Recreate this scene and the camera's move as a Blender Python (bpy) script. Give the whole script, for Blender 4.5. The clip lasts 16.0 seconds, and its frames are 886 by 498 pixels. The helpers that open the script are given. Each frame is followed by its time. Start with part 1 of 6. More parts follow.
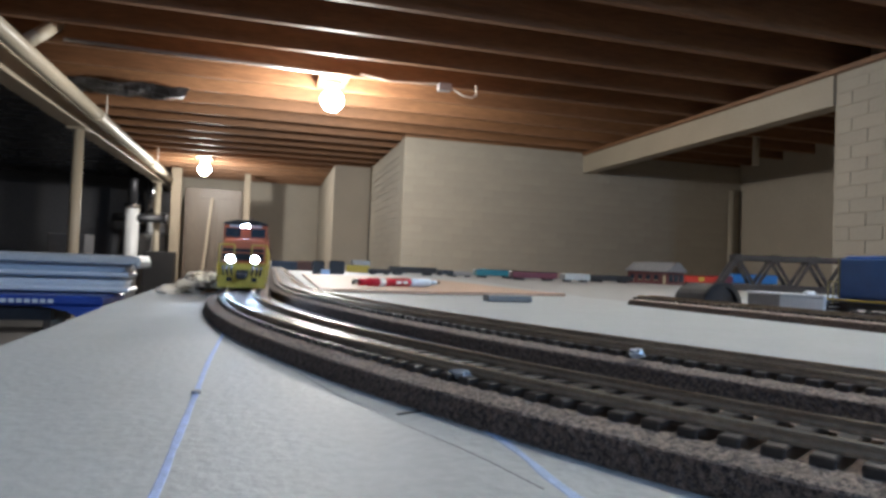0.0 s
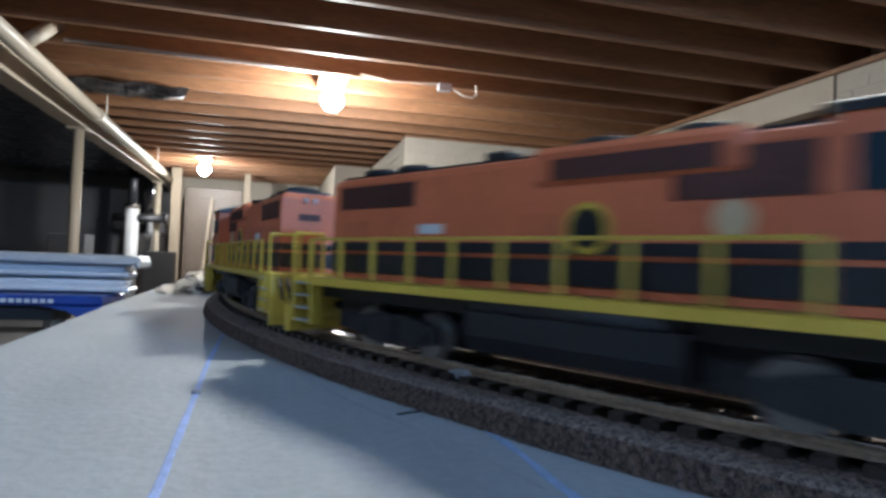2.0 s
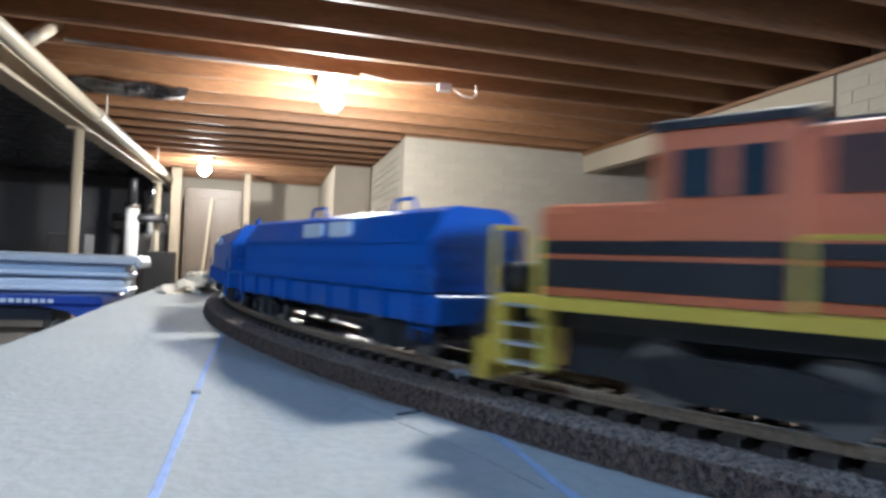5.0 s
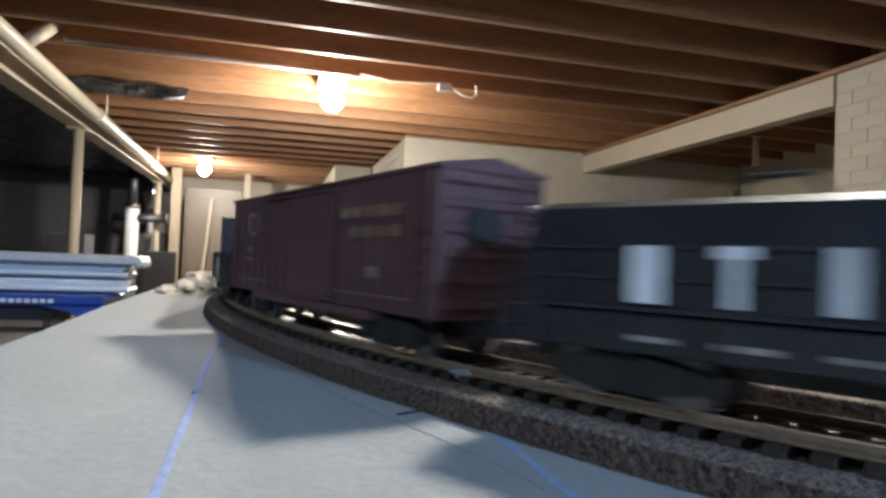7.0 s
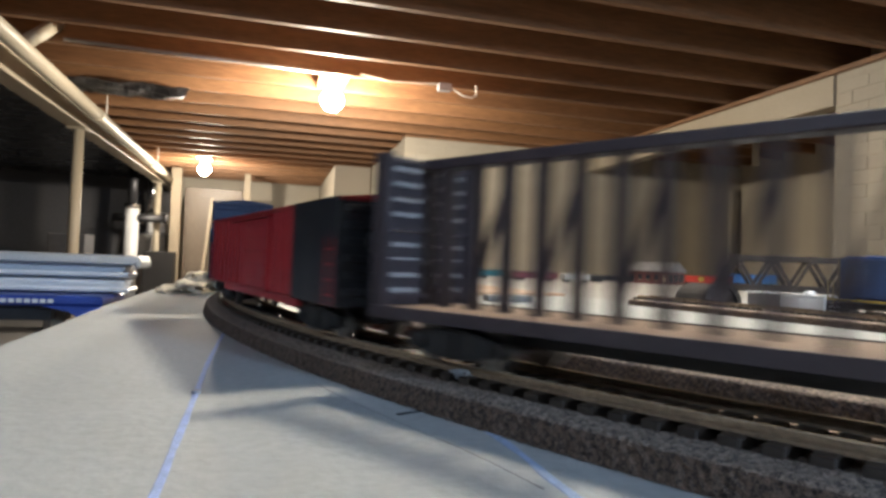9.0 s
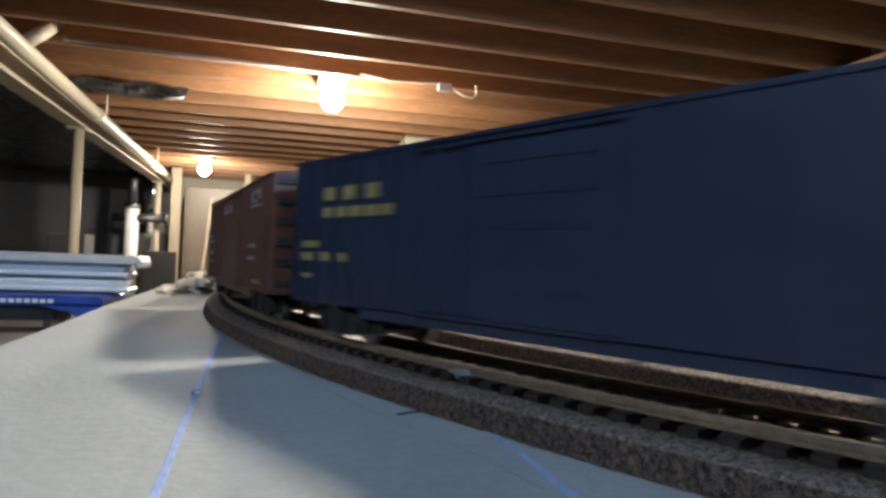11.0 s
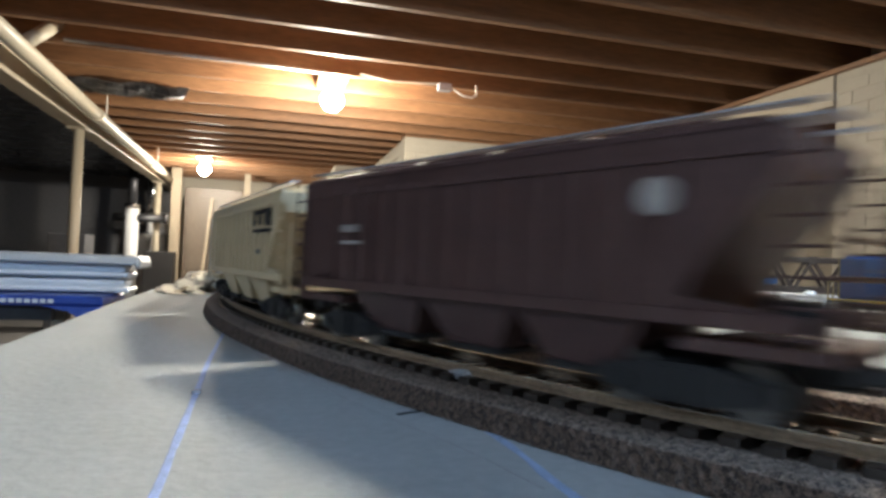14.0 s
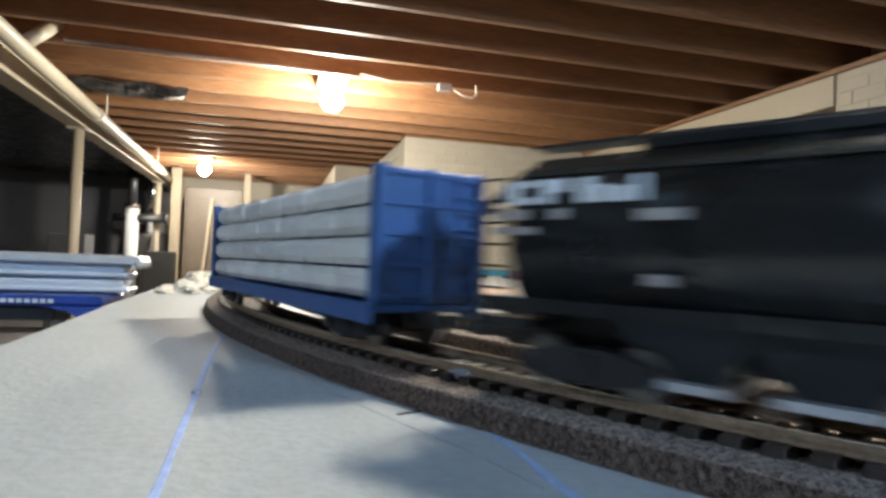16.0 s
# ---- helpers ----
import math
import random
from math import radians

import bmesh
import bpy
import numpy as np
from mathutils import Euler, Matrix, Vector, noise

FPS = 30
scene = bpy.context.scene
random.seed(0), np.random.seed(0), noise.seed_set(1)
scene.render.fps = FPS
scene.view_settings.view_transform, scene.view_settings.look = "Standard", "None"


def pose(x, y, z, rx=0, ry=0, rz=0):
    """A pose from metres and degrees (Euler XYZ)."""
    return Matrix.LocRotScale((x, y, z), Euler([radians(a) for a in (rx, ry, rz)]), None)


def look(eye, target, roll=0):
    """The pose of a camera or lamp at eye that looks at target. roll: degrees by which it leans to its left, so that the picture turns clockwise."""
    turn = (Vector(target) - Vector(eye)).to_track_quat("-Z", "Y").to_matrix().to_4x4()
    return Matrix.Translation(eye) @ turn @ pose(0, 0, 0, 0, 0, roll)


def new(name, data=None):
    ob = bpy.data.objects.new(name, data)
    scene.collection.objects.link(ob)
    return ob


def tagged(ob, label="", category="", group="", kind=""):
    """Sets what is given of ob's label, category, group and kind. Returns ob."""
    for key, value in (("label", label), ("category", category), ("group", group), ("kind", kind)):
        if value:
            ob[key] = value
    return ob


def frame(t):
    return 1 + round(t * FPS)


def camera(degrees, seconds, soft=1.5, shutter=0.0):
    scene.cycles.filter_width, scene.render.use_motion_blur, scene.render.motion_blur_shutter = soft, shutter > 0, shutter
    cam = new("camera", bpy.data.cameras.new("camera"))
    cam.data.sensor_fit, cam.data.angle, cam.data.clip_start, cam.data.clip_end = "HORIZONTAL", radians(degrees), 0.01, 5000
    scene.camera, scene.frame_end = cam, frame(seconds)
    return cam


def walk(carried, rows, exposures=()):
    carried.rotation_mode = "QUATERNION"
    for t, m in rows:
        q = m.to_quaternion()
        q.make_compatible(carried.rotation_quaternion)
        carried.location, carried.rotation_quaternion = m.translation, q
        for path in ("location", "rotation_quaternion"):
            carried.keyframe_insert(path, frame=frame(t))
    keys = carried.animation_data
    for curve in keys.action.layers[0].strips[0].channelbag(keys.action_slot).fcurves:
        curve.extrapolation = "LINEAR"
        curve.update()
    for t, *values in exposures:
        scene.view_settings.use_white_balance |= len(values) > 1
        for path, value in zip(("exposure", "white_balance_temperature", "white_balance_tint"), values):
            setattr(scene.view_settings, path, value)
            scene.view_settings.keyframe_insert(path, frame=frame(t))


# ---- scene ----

# the camera stands on the layout table, a hand's width from the outer track
cam = camera(70, 16.0, soft=3.1, shutter=0.55)
EYE = (0.0, 0.0, 0.034)
VIEW = look(EYE, (0.26127, 0.96499, 0.05707), 2.233)
walk(cam, [(0.0, VIEW), (16.0, VIEW)], [(0.0, -0.46, 5000, 10), (1.0, -0.4, 4950, 10), (2.0, 0.0, 4750, 10), (2.5, 0.05, 4800, 10), (3.0, 0.25, 4850, 10), (3.5, 0.1, 5500, 10), (4.0, 0.64, 4850, 9), (6.5, 0.18, 5000, 10), (7.4, 0.38, 5350, 10), (8.0, 0.52, 5000, 8), (8.5, 0.42, 5100, 7), (9.0, 0.24, 5650, 10), (11.5, 0.26, 5450, 9), (12.0, 0.34, 5650, 9), (12.5, 0.48, 5150, 6), (13.0, 0.66, 5050, 5), (13.5, 0.42, 5350, 8), (14.0, 0.34, 5450, 8), (14.5, 0.42, 5500, 8), (15.0, 0.32, 5450, 8), (15.5, 0.18, 5500, 8), (16.0, 0.46, 5350, 7)])

# ---- light ----
world = bpy.data.worlds.new("basement_dark")
scene.world = world
world.use_nodes = True
world.node_tree.nodes["Background"].inputs[0].default_value = (0.5, 0.6, 0.8, 1)
world.node_tree.nodes["Background"].inputs[1].default_value = 0.035


def bulb_light(name, place, watts, colour, radius=0.035):
    data = bpy.data.lights.new(name, "POINT")
    data.energy, data.color, data.shadow_soft_size = watts, colour, radius
    ob = new(name, data)
    ob.location = place
    return ob


WARM = (1.0, 0.8, 0.56)
COOL = (0.55, 0.76, 1.0)
PALE = (0.72, 0.86, 1.0)
BULBS = [((0.354, 4.35, 1.118), 198, WARM), ((-0.868, 8.55, 1.115), 110, WARM), ((0.75, 0.55, 1.12), 14.5, WARM), ((-1.3, -0.9, 1.12), 27, PALE), ((1.3, -2.2, 1.12), 175, COOL)]
for place, watts, colour in BULBS:
    bulb_light("bulb_light", (place[0], place[1], place[2] - 0.1), watts, colour, 0.035 if colour == WARM else 0.13)


# ---- materials ----
def mat(name, colour, rough=0.5, metal=0.0, scale=20.0, var=0.15, bump=0.1, fine=8.0, emit=0.0, stretch=(1, 1, 1), spread=0.4):
    """A surface with stains at one scale and grain at a finer one."""
    m = bpy.data.materials.new(name)
    m.use_nodes = True
    t = m.node_tree
    b = t.nodes["Principled BSDF"]
    co = t.nodes.new("ShaderNodeTexCoord")
    mp = t.nodes.new("ShaderNodeMapping")
    mp.inputs["Scale"].default_value = stretch
    t.links.new(co.outputs["Object"], mp.inputs["Vector"])
    n1, n2 = t.nodes.new("ShaderNodeTexNoise"), t.nodes.new("ShaderNodeTexNoise")
    n1.inputs["Scale"].default_value, n2.inputs["Scale"].default_value = scale, scale * fine
    n1.inputs["Detail"].default_value = n2.inputs["Detail"].default_value = 4
    for n in (n1, n2):
        t.links.new(mp.outputs["Vector"], n.inputs["Vector"])
    add = t.nodes.new("ShaderNodeMath")
    add.operation = "ADD"
    t.links.new(n1.outputs["Fac"], add.inputs[0])
    t.links.new(n2.outputs["Fac"], add.inputs[1])
    ramp = t.nodes.new("ShaderNodeMapRange")
    ramp.inputs["From Min"].default_value, ramp.inputs["From Max"].default_value = 1 - spread, 1 + spread
    ramp.inputs["To Min"].default_value, ramp.inputs["To Max"].default_value = 1 - var, 1 + var
    t.links.new(add.outputs[0], ramp.inputs["Value"])
    info = t.nodes.new("ShaderNodeObjectInfo")
    rnd = t.nodes.new("ShaderNodeMapRange")
    rnd.inputs["To Min"].default_value, rnd.inputs["To Max"].default_value = 1 - var * 0.4, 1 + var * 0.4
    t.links.new(info.outputs["Random"], rnd.inputs["Value"])
    mul0 = t.nodes.new("ShaderNodeMath")
    mul0.operation = "MULTIPLY"
    t.links.new(ramp.outputs[0], mul0.inputs[0])
    t.links.new(rnd.outputs[0], mul0.inputs[1])
    mul = t.nodes.new("ShaderNodeVectorMath")
    mul.operation = "SCALE"
    mul.inputs[0].default_value = colour
    t.links.new(mul0.outputs[0], mul.inputs["Scale"])
    t.links.new(mul.outputs[0], b.inputs["Base Color"])
    rr = t.nodes.new("ShaderNodeMapRange")
    rr.inputs["To Min"].default_value, rr.inputs["To Max"].default_value = max(0.02, rough - 0.12), min(1, rough + 0.12)
    t.links.new(n1.outputs["Fac"], rr.inputs["Value"])
    t.links.new(rr.outputs[0], b.inputs["Roughness"])
    b.inputs["Metallic"].default_value = metal
    if bump:
        bp = t.nodes.new("ShaderNodeBump")
        bp.inputs["Strength"].default_value = bump
        bp.inputs["Distance"].default_value = 0.3 / (scale * fine)
        t.links.new(n2.outputs["Fac"], bp.inputs["Height"])
        t.links.new(bp.outputs["Normal"], b.inputs["Normal"])
    if emit:
        b.inputs["Emission Color"].default_value = (*colour, 1)
        b.inputs["Emission Strength"].default_value = emit
    return m


M = dict(
    foam=mat("white_painted_board", (0.39, 0.395, 0.385), 0.6, scale=26, var=0.14, bump=0.45, fine=14),
    greyboard=mat("grey_bare_board", (0.33, 0.31, 0.29), 0.6, scale=6, var=0.12, bump=0.1),
    ply=mat("tan_thin_plywood", (0.46, 0.31, 0.21), 0.6, scale=12, var=0.15, bump=0.1, stretch=(1, 6, 1)),
    cork=mat("dark_cork_roadbed", (0.105, 0.07, 0.05), 0.95, scale=950, var=0.9, bump=0.8, fine=3, spread=0.22),
    corktop=mat("worn_cork_top", (0.215, 0.165, 0.13), 0.95, scale=950, var=0.75, bump=1.0, fine=3, spread=0.2),
    tie=mat("dark_plastic_ties", (0.034, 0.025, 0.019), 0.4, scale=200, var=0.3, bump=0.15),
    rail=mat("oxidised_nickel_rail", (0.28, 0.2, 0.125), 0.5, 0.2, scale=90, var=0.35, bump=0.1),
    railtop=mat("bright_rail_head", (0.62, 0.58, 0.5), 0.22, 1.0, scale=60, var=0.1, bump=0.0),
    ink=mat("blue_marker_line", (0.34, 0.42, 0.68), 0.6, scale=300, var=0.35, bump=0.0),
    fadedink=mat("faded_blue_marker_smear", (0.4, 0.49, 0.68), 0.6, scale=260, var=0.3, bump=0.0),
    grille=mat("grimy_reddish_grille", (0.07, 0.026, 0.018), 0.6, scale=120, var=0.35, bump=0.1),
    parkedblue=mat("weathered_blue_loco_paint", (0.035, 0.085, 0.24), 0.45, scale=90, var=0.15, bump=0.03),
    paleblue=mat("mid_blue_model_paint", (0.06, 0.2, 0.5), 0.45, scale=90, var=0.15, bump=0.03),
    pencil=mat("dark_pencil_line", (0.36, 0.35, 0.35), 0.7, scale=300, var=0.3, bump=0.0),
    joist=mat("aged_pine_joist", (0.19, 0.095, 0.04), 0.62, scale=2.2, var=0.4, bump=0.2, fine=9, stretch=(0.6, 6, 6)),
    subfloor=mat("dark_subfloor_boards", (0.17, 0.08, 0.036), 0.7, scale=2.5, var=0.35, bump=0.2, stretch=(1, 5, 1)),
    brick=mat("cream_painted_brick", (0.37, 0.333, 0.263), 0.66, scale=9, var=0.1, bump=0.35, fine=10),
    mortar=mat("cream_painted_mortar", (0.355, 0.319, 0.25), 0.75, scale=9, var=0.1, bump=0.3, fine=10),
    plaster=mat("cream_painted_wall", (0.42, 0.375, 0.295), 0.65, scale=3, var=0.1, bump=0.15, fine=20),
    # dark grey that holds the unlit bay's shade in its colour
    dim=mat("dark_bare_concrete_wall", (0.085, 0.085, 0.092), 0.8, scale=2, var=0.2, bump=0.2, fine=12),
    concrete=mat("concrete_floor", (0.22, 0.21, 0.2), 0.7, scale=2, var=0.2, bump=0.2, fine=12),
    beam=mat("cream_painted_beam", (0.33, 0.285, 0.21), 0.5, scale=4, var=0.08, bump=0.1, fine=12),
    pipe=mat("white_plastic_pipe", (0.42, 0.375, 0.285), 0.45, scale=4, var=0.06, bump=0.03),
    duct=mat("galvanised_duct", (0.42, 0.43, 0.45), 0.38, 0.8, scale=6, var=0.2, bump=0.05),
    # glossy black for the sheet that darkens the bay's ceiling
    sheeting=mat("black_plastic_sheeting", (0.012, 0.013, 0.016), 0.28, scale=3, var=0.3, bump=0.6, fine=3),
    foilduct=mat("dark_crumpled_foil_duct", (0.1, 0.1, 0.11), 0.35, 0.7, scale=9, var=0.4, bump=0.8, fine=3),
    darkmetal=mat("dark_iron_pipe", (0.05, 0.05, 0.055), 0.4, 0.6, scale=10, var=0.2, bump=0.05),
    whitemetal=mat("white_enamel", (0.58, 0.58, 0.58), 0.38, scale=6, var=0.05, bump=0.02),
    panel=mat("brown_wood_panel", (0.115, 0.088, 0.062), 0.5, scale=3, var=0.2, bump=0.1, stretch=(4, 4, 0.5)),
    stud=mat("pale_wood_stud", (0.3, 0.245, 0.17), 0.6, scale=4, var=0.15, bump=0.1, stretch=(4, 4, 0.5)),
    bin=mat("pale_bin_plastic", (0.74, 0.76, 0.8), 0.4, scale=8, var=0.05, bump=0.02),
    binblue=mat("blue_bin_plastic", (0.03, 0.06, 0.3), 0.4, scale=8, var=0.12, bump=0.02),
    porcelain=mat("white_porcelain", (0.8, 0.78, 0.72), 0.2, scale=20, var=0.03, bump=0.0),
    bulbwarm=mat("glowing_warm_bulb", (1.0, 0.86, 0.62), 0.3, scale=20, var=0.0, bump=0.0, emit=220),
    bulbcool=mat("glowing_cool_bulb", (0.8, 0.9, 1.0), 0.3, scale=20, var=0.0, bump=0.0, emit=60),
    headlamp=mat("lit_headlamp", (0.9, 0.95, 1.0), 0.3, scale=200, var=0.0, bump=0.0, emit=250),
    cable=mat("white_cable", (0.7, 0.66, 0.58), 0.5, scale=20, var=0.05, bump=0.0),
    orange=mat("orange_loco_paint", (0.55, 0.16, 0.065), 0.45, scale=90, var=0.12, bump=0.03),
    yellow=mat("yellow_loco_paint", (0.56, 0.41, 0.045), 0.45, scale=90, var=0.1, bump=0.02),
    black=mat("black_car_paint", (0.016, 0.017, 0.02), 0.42, scale=80, var=0.3, bump=0.04),
    under=mat("grimy_black_underframe", (0.014, 0.013, 0.013), 0.6, scale=120, var=0.35, bump=0.1),
    wheel=mat("steel_wheel", (0.2, 0.19, 0.18), 0.35, 0.9, scale=150, var=0.2, bump=0.0),
    white=mat("white_lettering", (0.72, 0.74, 0.76), 0.5, scale=150, var=0.1, bump=0.0),
    oldwhite=mat("faded_white_lettering", (0.34, 0.31, 0.29), 0.6, scale=200, var=0.25, bump=0.0),
    dimwhite=mat("worn_thin_white_lettering", (0.2, 0.15, 0.15), 0.6, scale=200, var=0.3, bump=0.0),
    dimyellow=mat("nearly_gone_yellow_lettering", (0.19, 0.13, 0.075), 0.6, scale=200, var=0.3, bump=0.0),
    oldyellow=mat("faded_yellow_lettering", (0.3, 0.25, 0.1), 0.6, scale=200, var=0.25, bump=0.0),
    glass=mat("dark_cab_glass", (0.03, 0.045, 0.06), 0.08, scale=60, var=0.1, bump=0.0),
    stripe=mat("pale_blue_nose_stripe", (0.45, 0.6, 0.85), 0.4, scale=150, var=0.08, bump=0.0),
    coilblue=mat("bright_blue_paint", (0.02, 0.1, 0.42), 0.38, scale=80, var=0.12, bump=0.03),
    boxbrown=mat("purple_brown_paint", (0.1, 0.046, 0.05), 0.55, scale=90, var=0.2, bump=0.06),
    rust=mat("rusty_brown_paint", (0.14, 0.062, 0.04), 0.55, scale=90, var=0.22, bump=0.06),
    gonpaint=mat("weathered_dark_grey_brown", (0.048, 0.042, 0.038), 0.65, scale=70, var=0.4, bump=0.1),
    gonred=mat("faded_red_patch", (0.075, 0.024, 0.022), 0.65, scale=120, var=0.4, bump=0.05),
    cbpaint=mat("weathered_plum_grey", (0.042, 0.03, 0.034), 0.55, scale=90, var=0.25, bump=0.05),
    deck=mat("worn_wood_deck", (0.22, 0.14, 0.09), 0.7, scale=120, var=0.3, bump=0.1, stretch=(8, 1, 1)),
    red=mat("red_car_paint", (0.34, 0.02, 0.025), 0.45, scale=90, var=0.15, bump=0.03),
    navy=mat("navy_car_paint", (0.018, 0.028, 0.062), 0.45, scale=90, var=0.18, bump=0.03),
    slate=mat("slate_blue_hopper_paint", (0.042, 0.053, 0.078), 0.45, scale=90, var=0.15, bump=0.03),
    teal=mat("teal_blue_car_paint", (0.115, 0.195, 0.25), 0.48, scale=90, var=0.12, bump=0.03),
    hopyellow=mat("golden_yellow_paint", (0.76, 0.375, 0.027), 0.42, scale=90, var=0.1, bump=0.03),
    hopbrown=mat("dark_maroon_brown_paint", (0.075, 0.04, 0.035), 0.5, scale=90, var=0.2, bump=0.04),
    tan=mat("dusty_tan_paint", (0.6, 0.475, 0.285), 0.5, scale=90, var=0.1, bump=0.03),
    hopwhite=mat("pale_grey_white_paint", (0.46, 0.47, 0.46), 0.45, scale=90, var=0.08, bump=0.03),
    cylblack=mat("glossy_black_paint", (0.02, 0.021, 0.021), 0.24, scale=90, var=0.25, bump=0.02),
    lumber=mat("white_wrapped_lumber", (0.74, 0.72, 0.68), 0.45, scale=70, var=0.14, bump=0.3),
    galv=mat("bare_metal_roof", (0.5, 0.52, 0.55), 0.35, 0.5, scale=60, var=0.15, bump=0.03),
    redpen=mat("red_pen_barrel", (0.42, 0.015, 0.03), 0.25, scale=60, var=0.05, bump=0.0),
    penwhite=mat("pale_blue_white_grip", (0.68, 0.76, 0.85), 0.35, scale=60, var=0.04, bump=0.0),
    chrome=mat("chrome_tip", (0.7, 0.7, 0.7), 0.15, 1.0, scale=60, var=0.05, bump=0.0),
    bridge=mat("dark_brown_bridge_steel", (0.022, 0.016, 0.013), 0.75, scale=60, var=0.25, bump=0.03),
    houseroof=mat("weathered_grey_roof", (0.27, 0.25, 0.24), 0.6, scale=60, var=0.2, bump=0.05),
    housered=mat("brick_red_model_wall", (0.16, 0.05, 0.042), 0.6, scale=80, var=0.2, bump=0.05),
    clearbox=mat("milky_plastic_box", (0.7, 0.73, 0.78), 0.3, scale=30, var=0.06, bump=0.0),
    brightred=mat("bright_red_model", (0.5, 0.04, 0.02), 0.4, scale=60, var=0.1, bump=0.0),
    tealcar=mat("teal_model_car", (0.03, 0.16, 0.2), 0.4, scale=60, var=0.1, bump=0.0),
    maroon=mat("maroon_model_car", (0.13, 0.03, 0.045), 0.45, scale=60, var=0.15, bump=0.0),
    green=mat("green_emblem", (0.03, 0.25, 0.09), 0.5, scale=60, var=0.1, bump=0.0),
    plasterlump=mat("crumpled_plaster_cloth", (0.7, 0.62, 0.5), 0.8, scale=60, var=0.1, bump=0.5),
)


# ---- mesh helpers ----
def part(name, bm, material, parent=None, label=""):
    me = bpy.data.meshes.new(name)
    bmesh.ops.recalc_face_normals(bm, faces=bm.faces[:])
    bm.to_mesh(me)
    bm.free()
    me.materials.append(M[material])
    ob = new(name, me)
    ob.parent = parent
    if label:
        tagged(ob, label)
    return ob


def again(ob, parent, place=None):
    """Another object on the same mesh."""
    o = new(ob.name.split(".")[0], ob.data)
    o.parent = parent
    if place is not None:
        o.matrix_basis = place
    return o


def box(bm, x0, x1, y0, y1, z0, z1, bev=0.0):
    vs = [bm.verts.new((x, y, z)) for x in (x0, x1) for y in (y0, y1) for z in (z0, z1)]
    fs = [bm.faces.new([vs[i] for i in q]) for q in ((0, 1, 3, 2), (4, 6, 7, 5), (0, 4, 5, 1), (2, 3, 7, 6), (0, 2, 6, 4), (1, 5, 7, 3))]
    if bev:
        es = {e for f in fs for e in f.edges}
        bmesh.ops.bevel(bm, geom=list(es), offset=bev, segments=1, affect="EDGES", profile=0.5)


def boxes(*rows, bev=0.0):
    bm = bmesh.new()
    for r in rows:
        box(bm, *r, bev=bev)
    return bm


def prism(bm, outline, a, b, axis="x"):
    """An outline of (u, v) points drawn out from a to b along one axis."""
    put = {"x": lambda u, v, w: (w, u, v), "y": lambda u, v, w: (u, w, v), "z": lambda u, v, w: (u, v, w)}[axis]
    p = [bm.verts.new(put(u, v, a)) for u, v in outline]
    q = [bm.verts.new(put(u, v, b)) for u, v in outline]
    bm.faces.new(p)
    bm.faces.new(q[::-1])
    n = len(p)
    for i in range(n):
        bm.faces.new((p[i], q[i], q[(i + 1) % n], p[(i + 1) % n]))


def rod(bm, a, b, r, n=8, r2=None):
    a, b = Vector(a), Vector(b)
    d = (b - a).normalized()
    u = d.orthogonal().normalized()
    v = d.cross(u)
    r2 = r if r2 is None else r2
    p, q = [], []
    for i in range(n):
        c = u * math.cos(2 * math.pi * i / n) + v * math.sin(2 * math.pi * i / n)
        p.append(bm.verts.new(a + c * r))
        q.append(bm.verts.new(b + c * r2))
    bm.faces.new(p)
    bm.faces.new(q[::-1])
    for i in range(n):
        f = bm.faces.new((p[i], q[i], q[(i + 1) % n], p[(i + 1) % n]))
        f.smooth = n > 9


def rods(*rows, n=8):
    bm = bmesh.new()
    for r in rows:
        rod(bm, *r, n=n)
    return bm


def lathe(bm, centre, profile, n=24):
    """Turns (radius, z) points round a vertical axis."""
    rings = [[bm.verts.new((centre[0] + r * math.cos(2 * math.pi * i / n), centre[1] + r * math.sin(2 * math.pi * i / n), centre[2] + z)) for i in range(n)] for r, z in profile]
    for p, q in zip(rings, rings[1:]):
        for i in range(n):
            bm.faces.new((p[i], p[(i + 1) % n], q[(i + 1) % n], q[i])).smooth = True
    bm.faces.new(rings[0][::-1])
    bm.faces.new(rings[-1])


def empty(name, label, category, group="", kind=""):
    return tagged(new(name), label, category, group, kind)


# ---- track plan: an arc of 30 inch radius between straights ----
CX, CY, RAD = 0.738, 0.476, 0.758
HALF = math.pi * RAD / 2
RAILTOP = 0.010


def on_track(s):
    """Place and heading of the outer track's centre line, s metres on from where the arc begins."""
    if s < 0:
        return CX - RAD, CY - s, -math.pi / 2
    if s < HALF:
        a = math.pi + s / RAD
        return CX + RAD * math.cos(a), CY + RAD * math.sin(a), a + math.pi / 2
    if s < 2 * HALF:
        a = math.pi / 2 - (s - HALF) / RAD
        return CX + RAD * math.cos(a), CY - 2 * RAD + RAD * math.sin(a), a - math.pi / 2
    return CX + RAD, CY - 2 * RAD - (s - 2 * HALF), -math.pi / 2


# ---- the basement ----
FLOOR, CEIL = -0.95, 1.245
DEEP = 0.235


def structure(name, bm, material, label):
    return tagged(part(name, bm, material), label, "", "", "structure")


structure("floor", boxes((-6.2, 5.3, -3.8, 11.3, FLOOR - 0.1, FLOOR)), "concrete", "grey concrete basement floor")

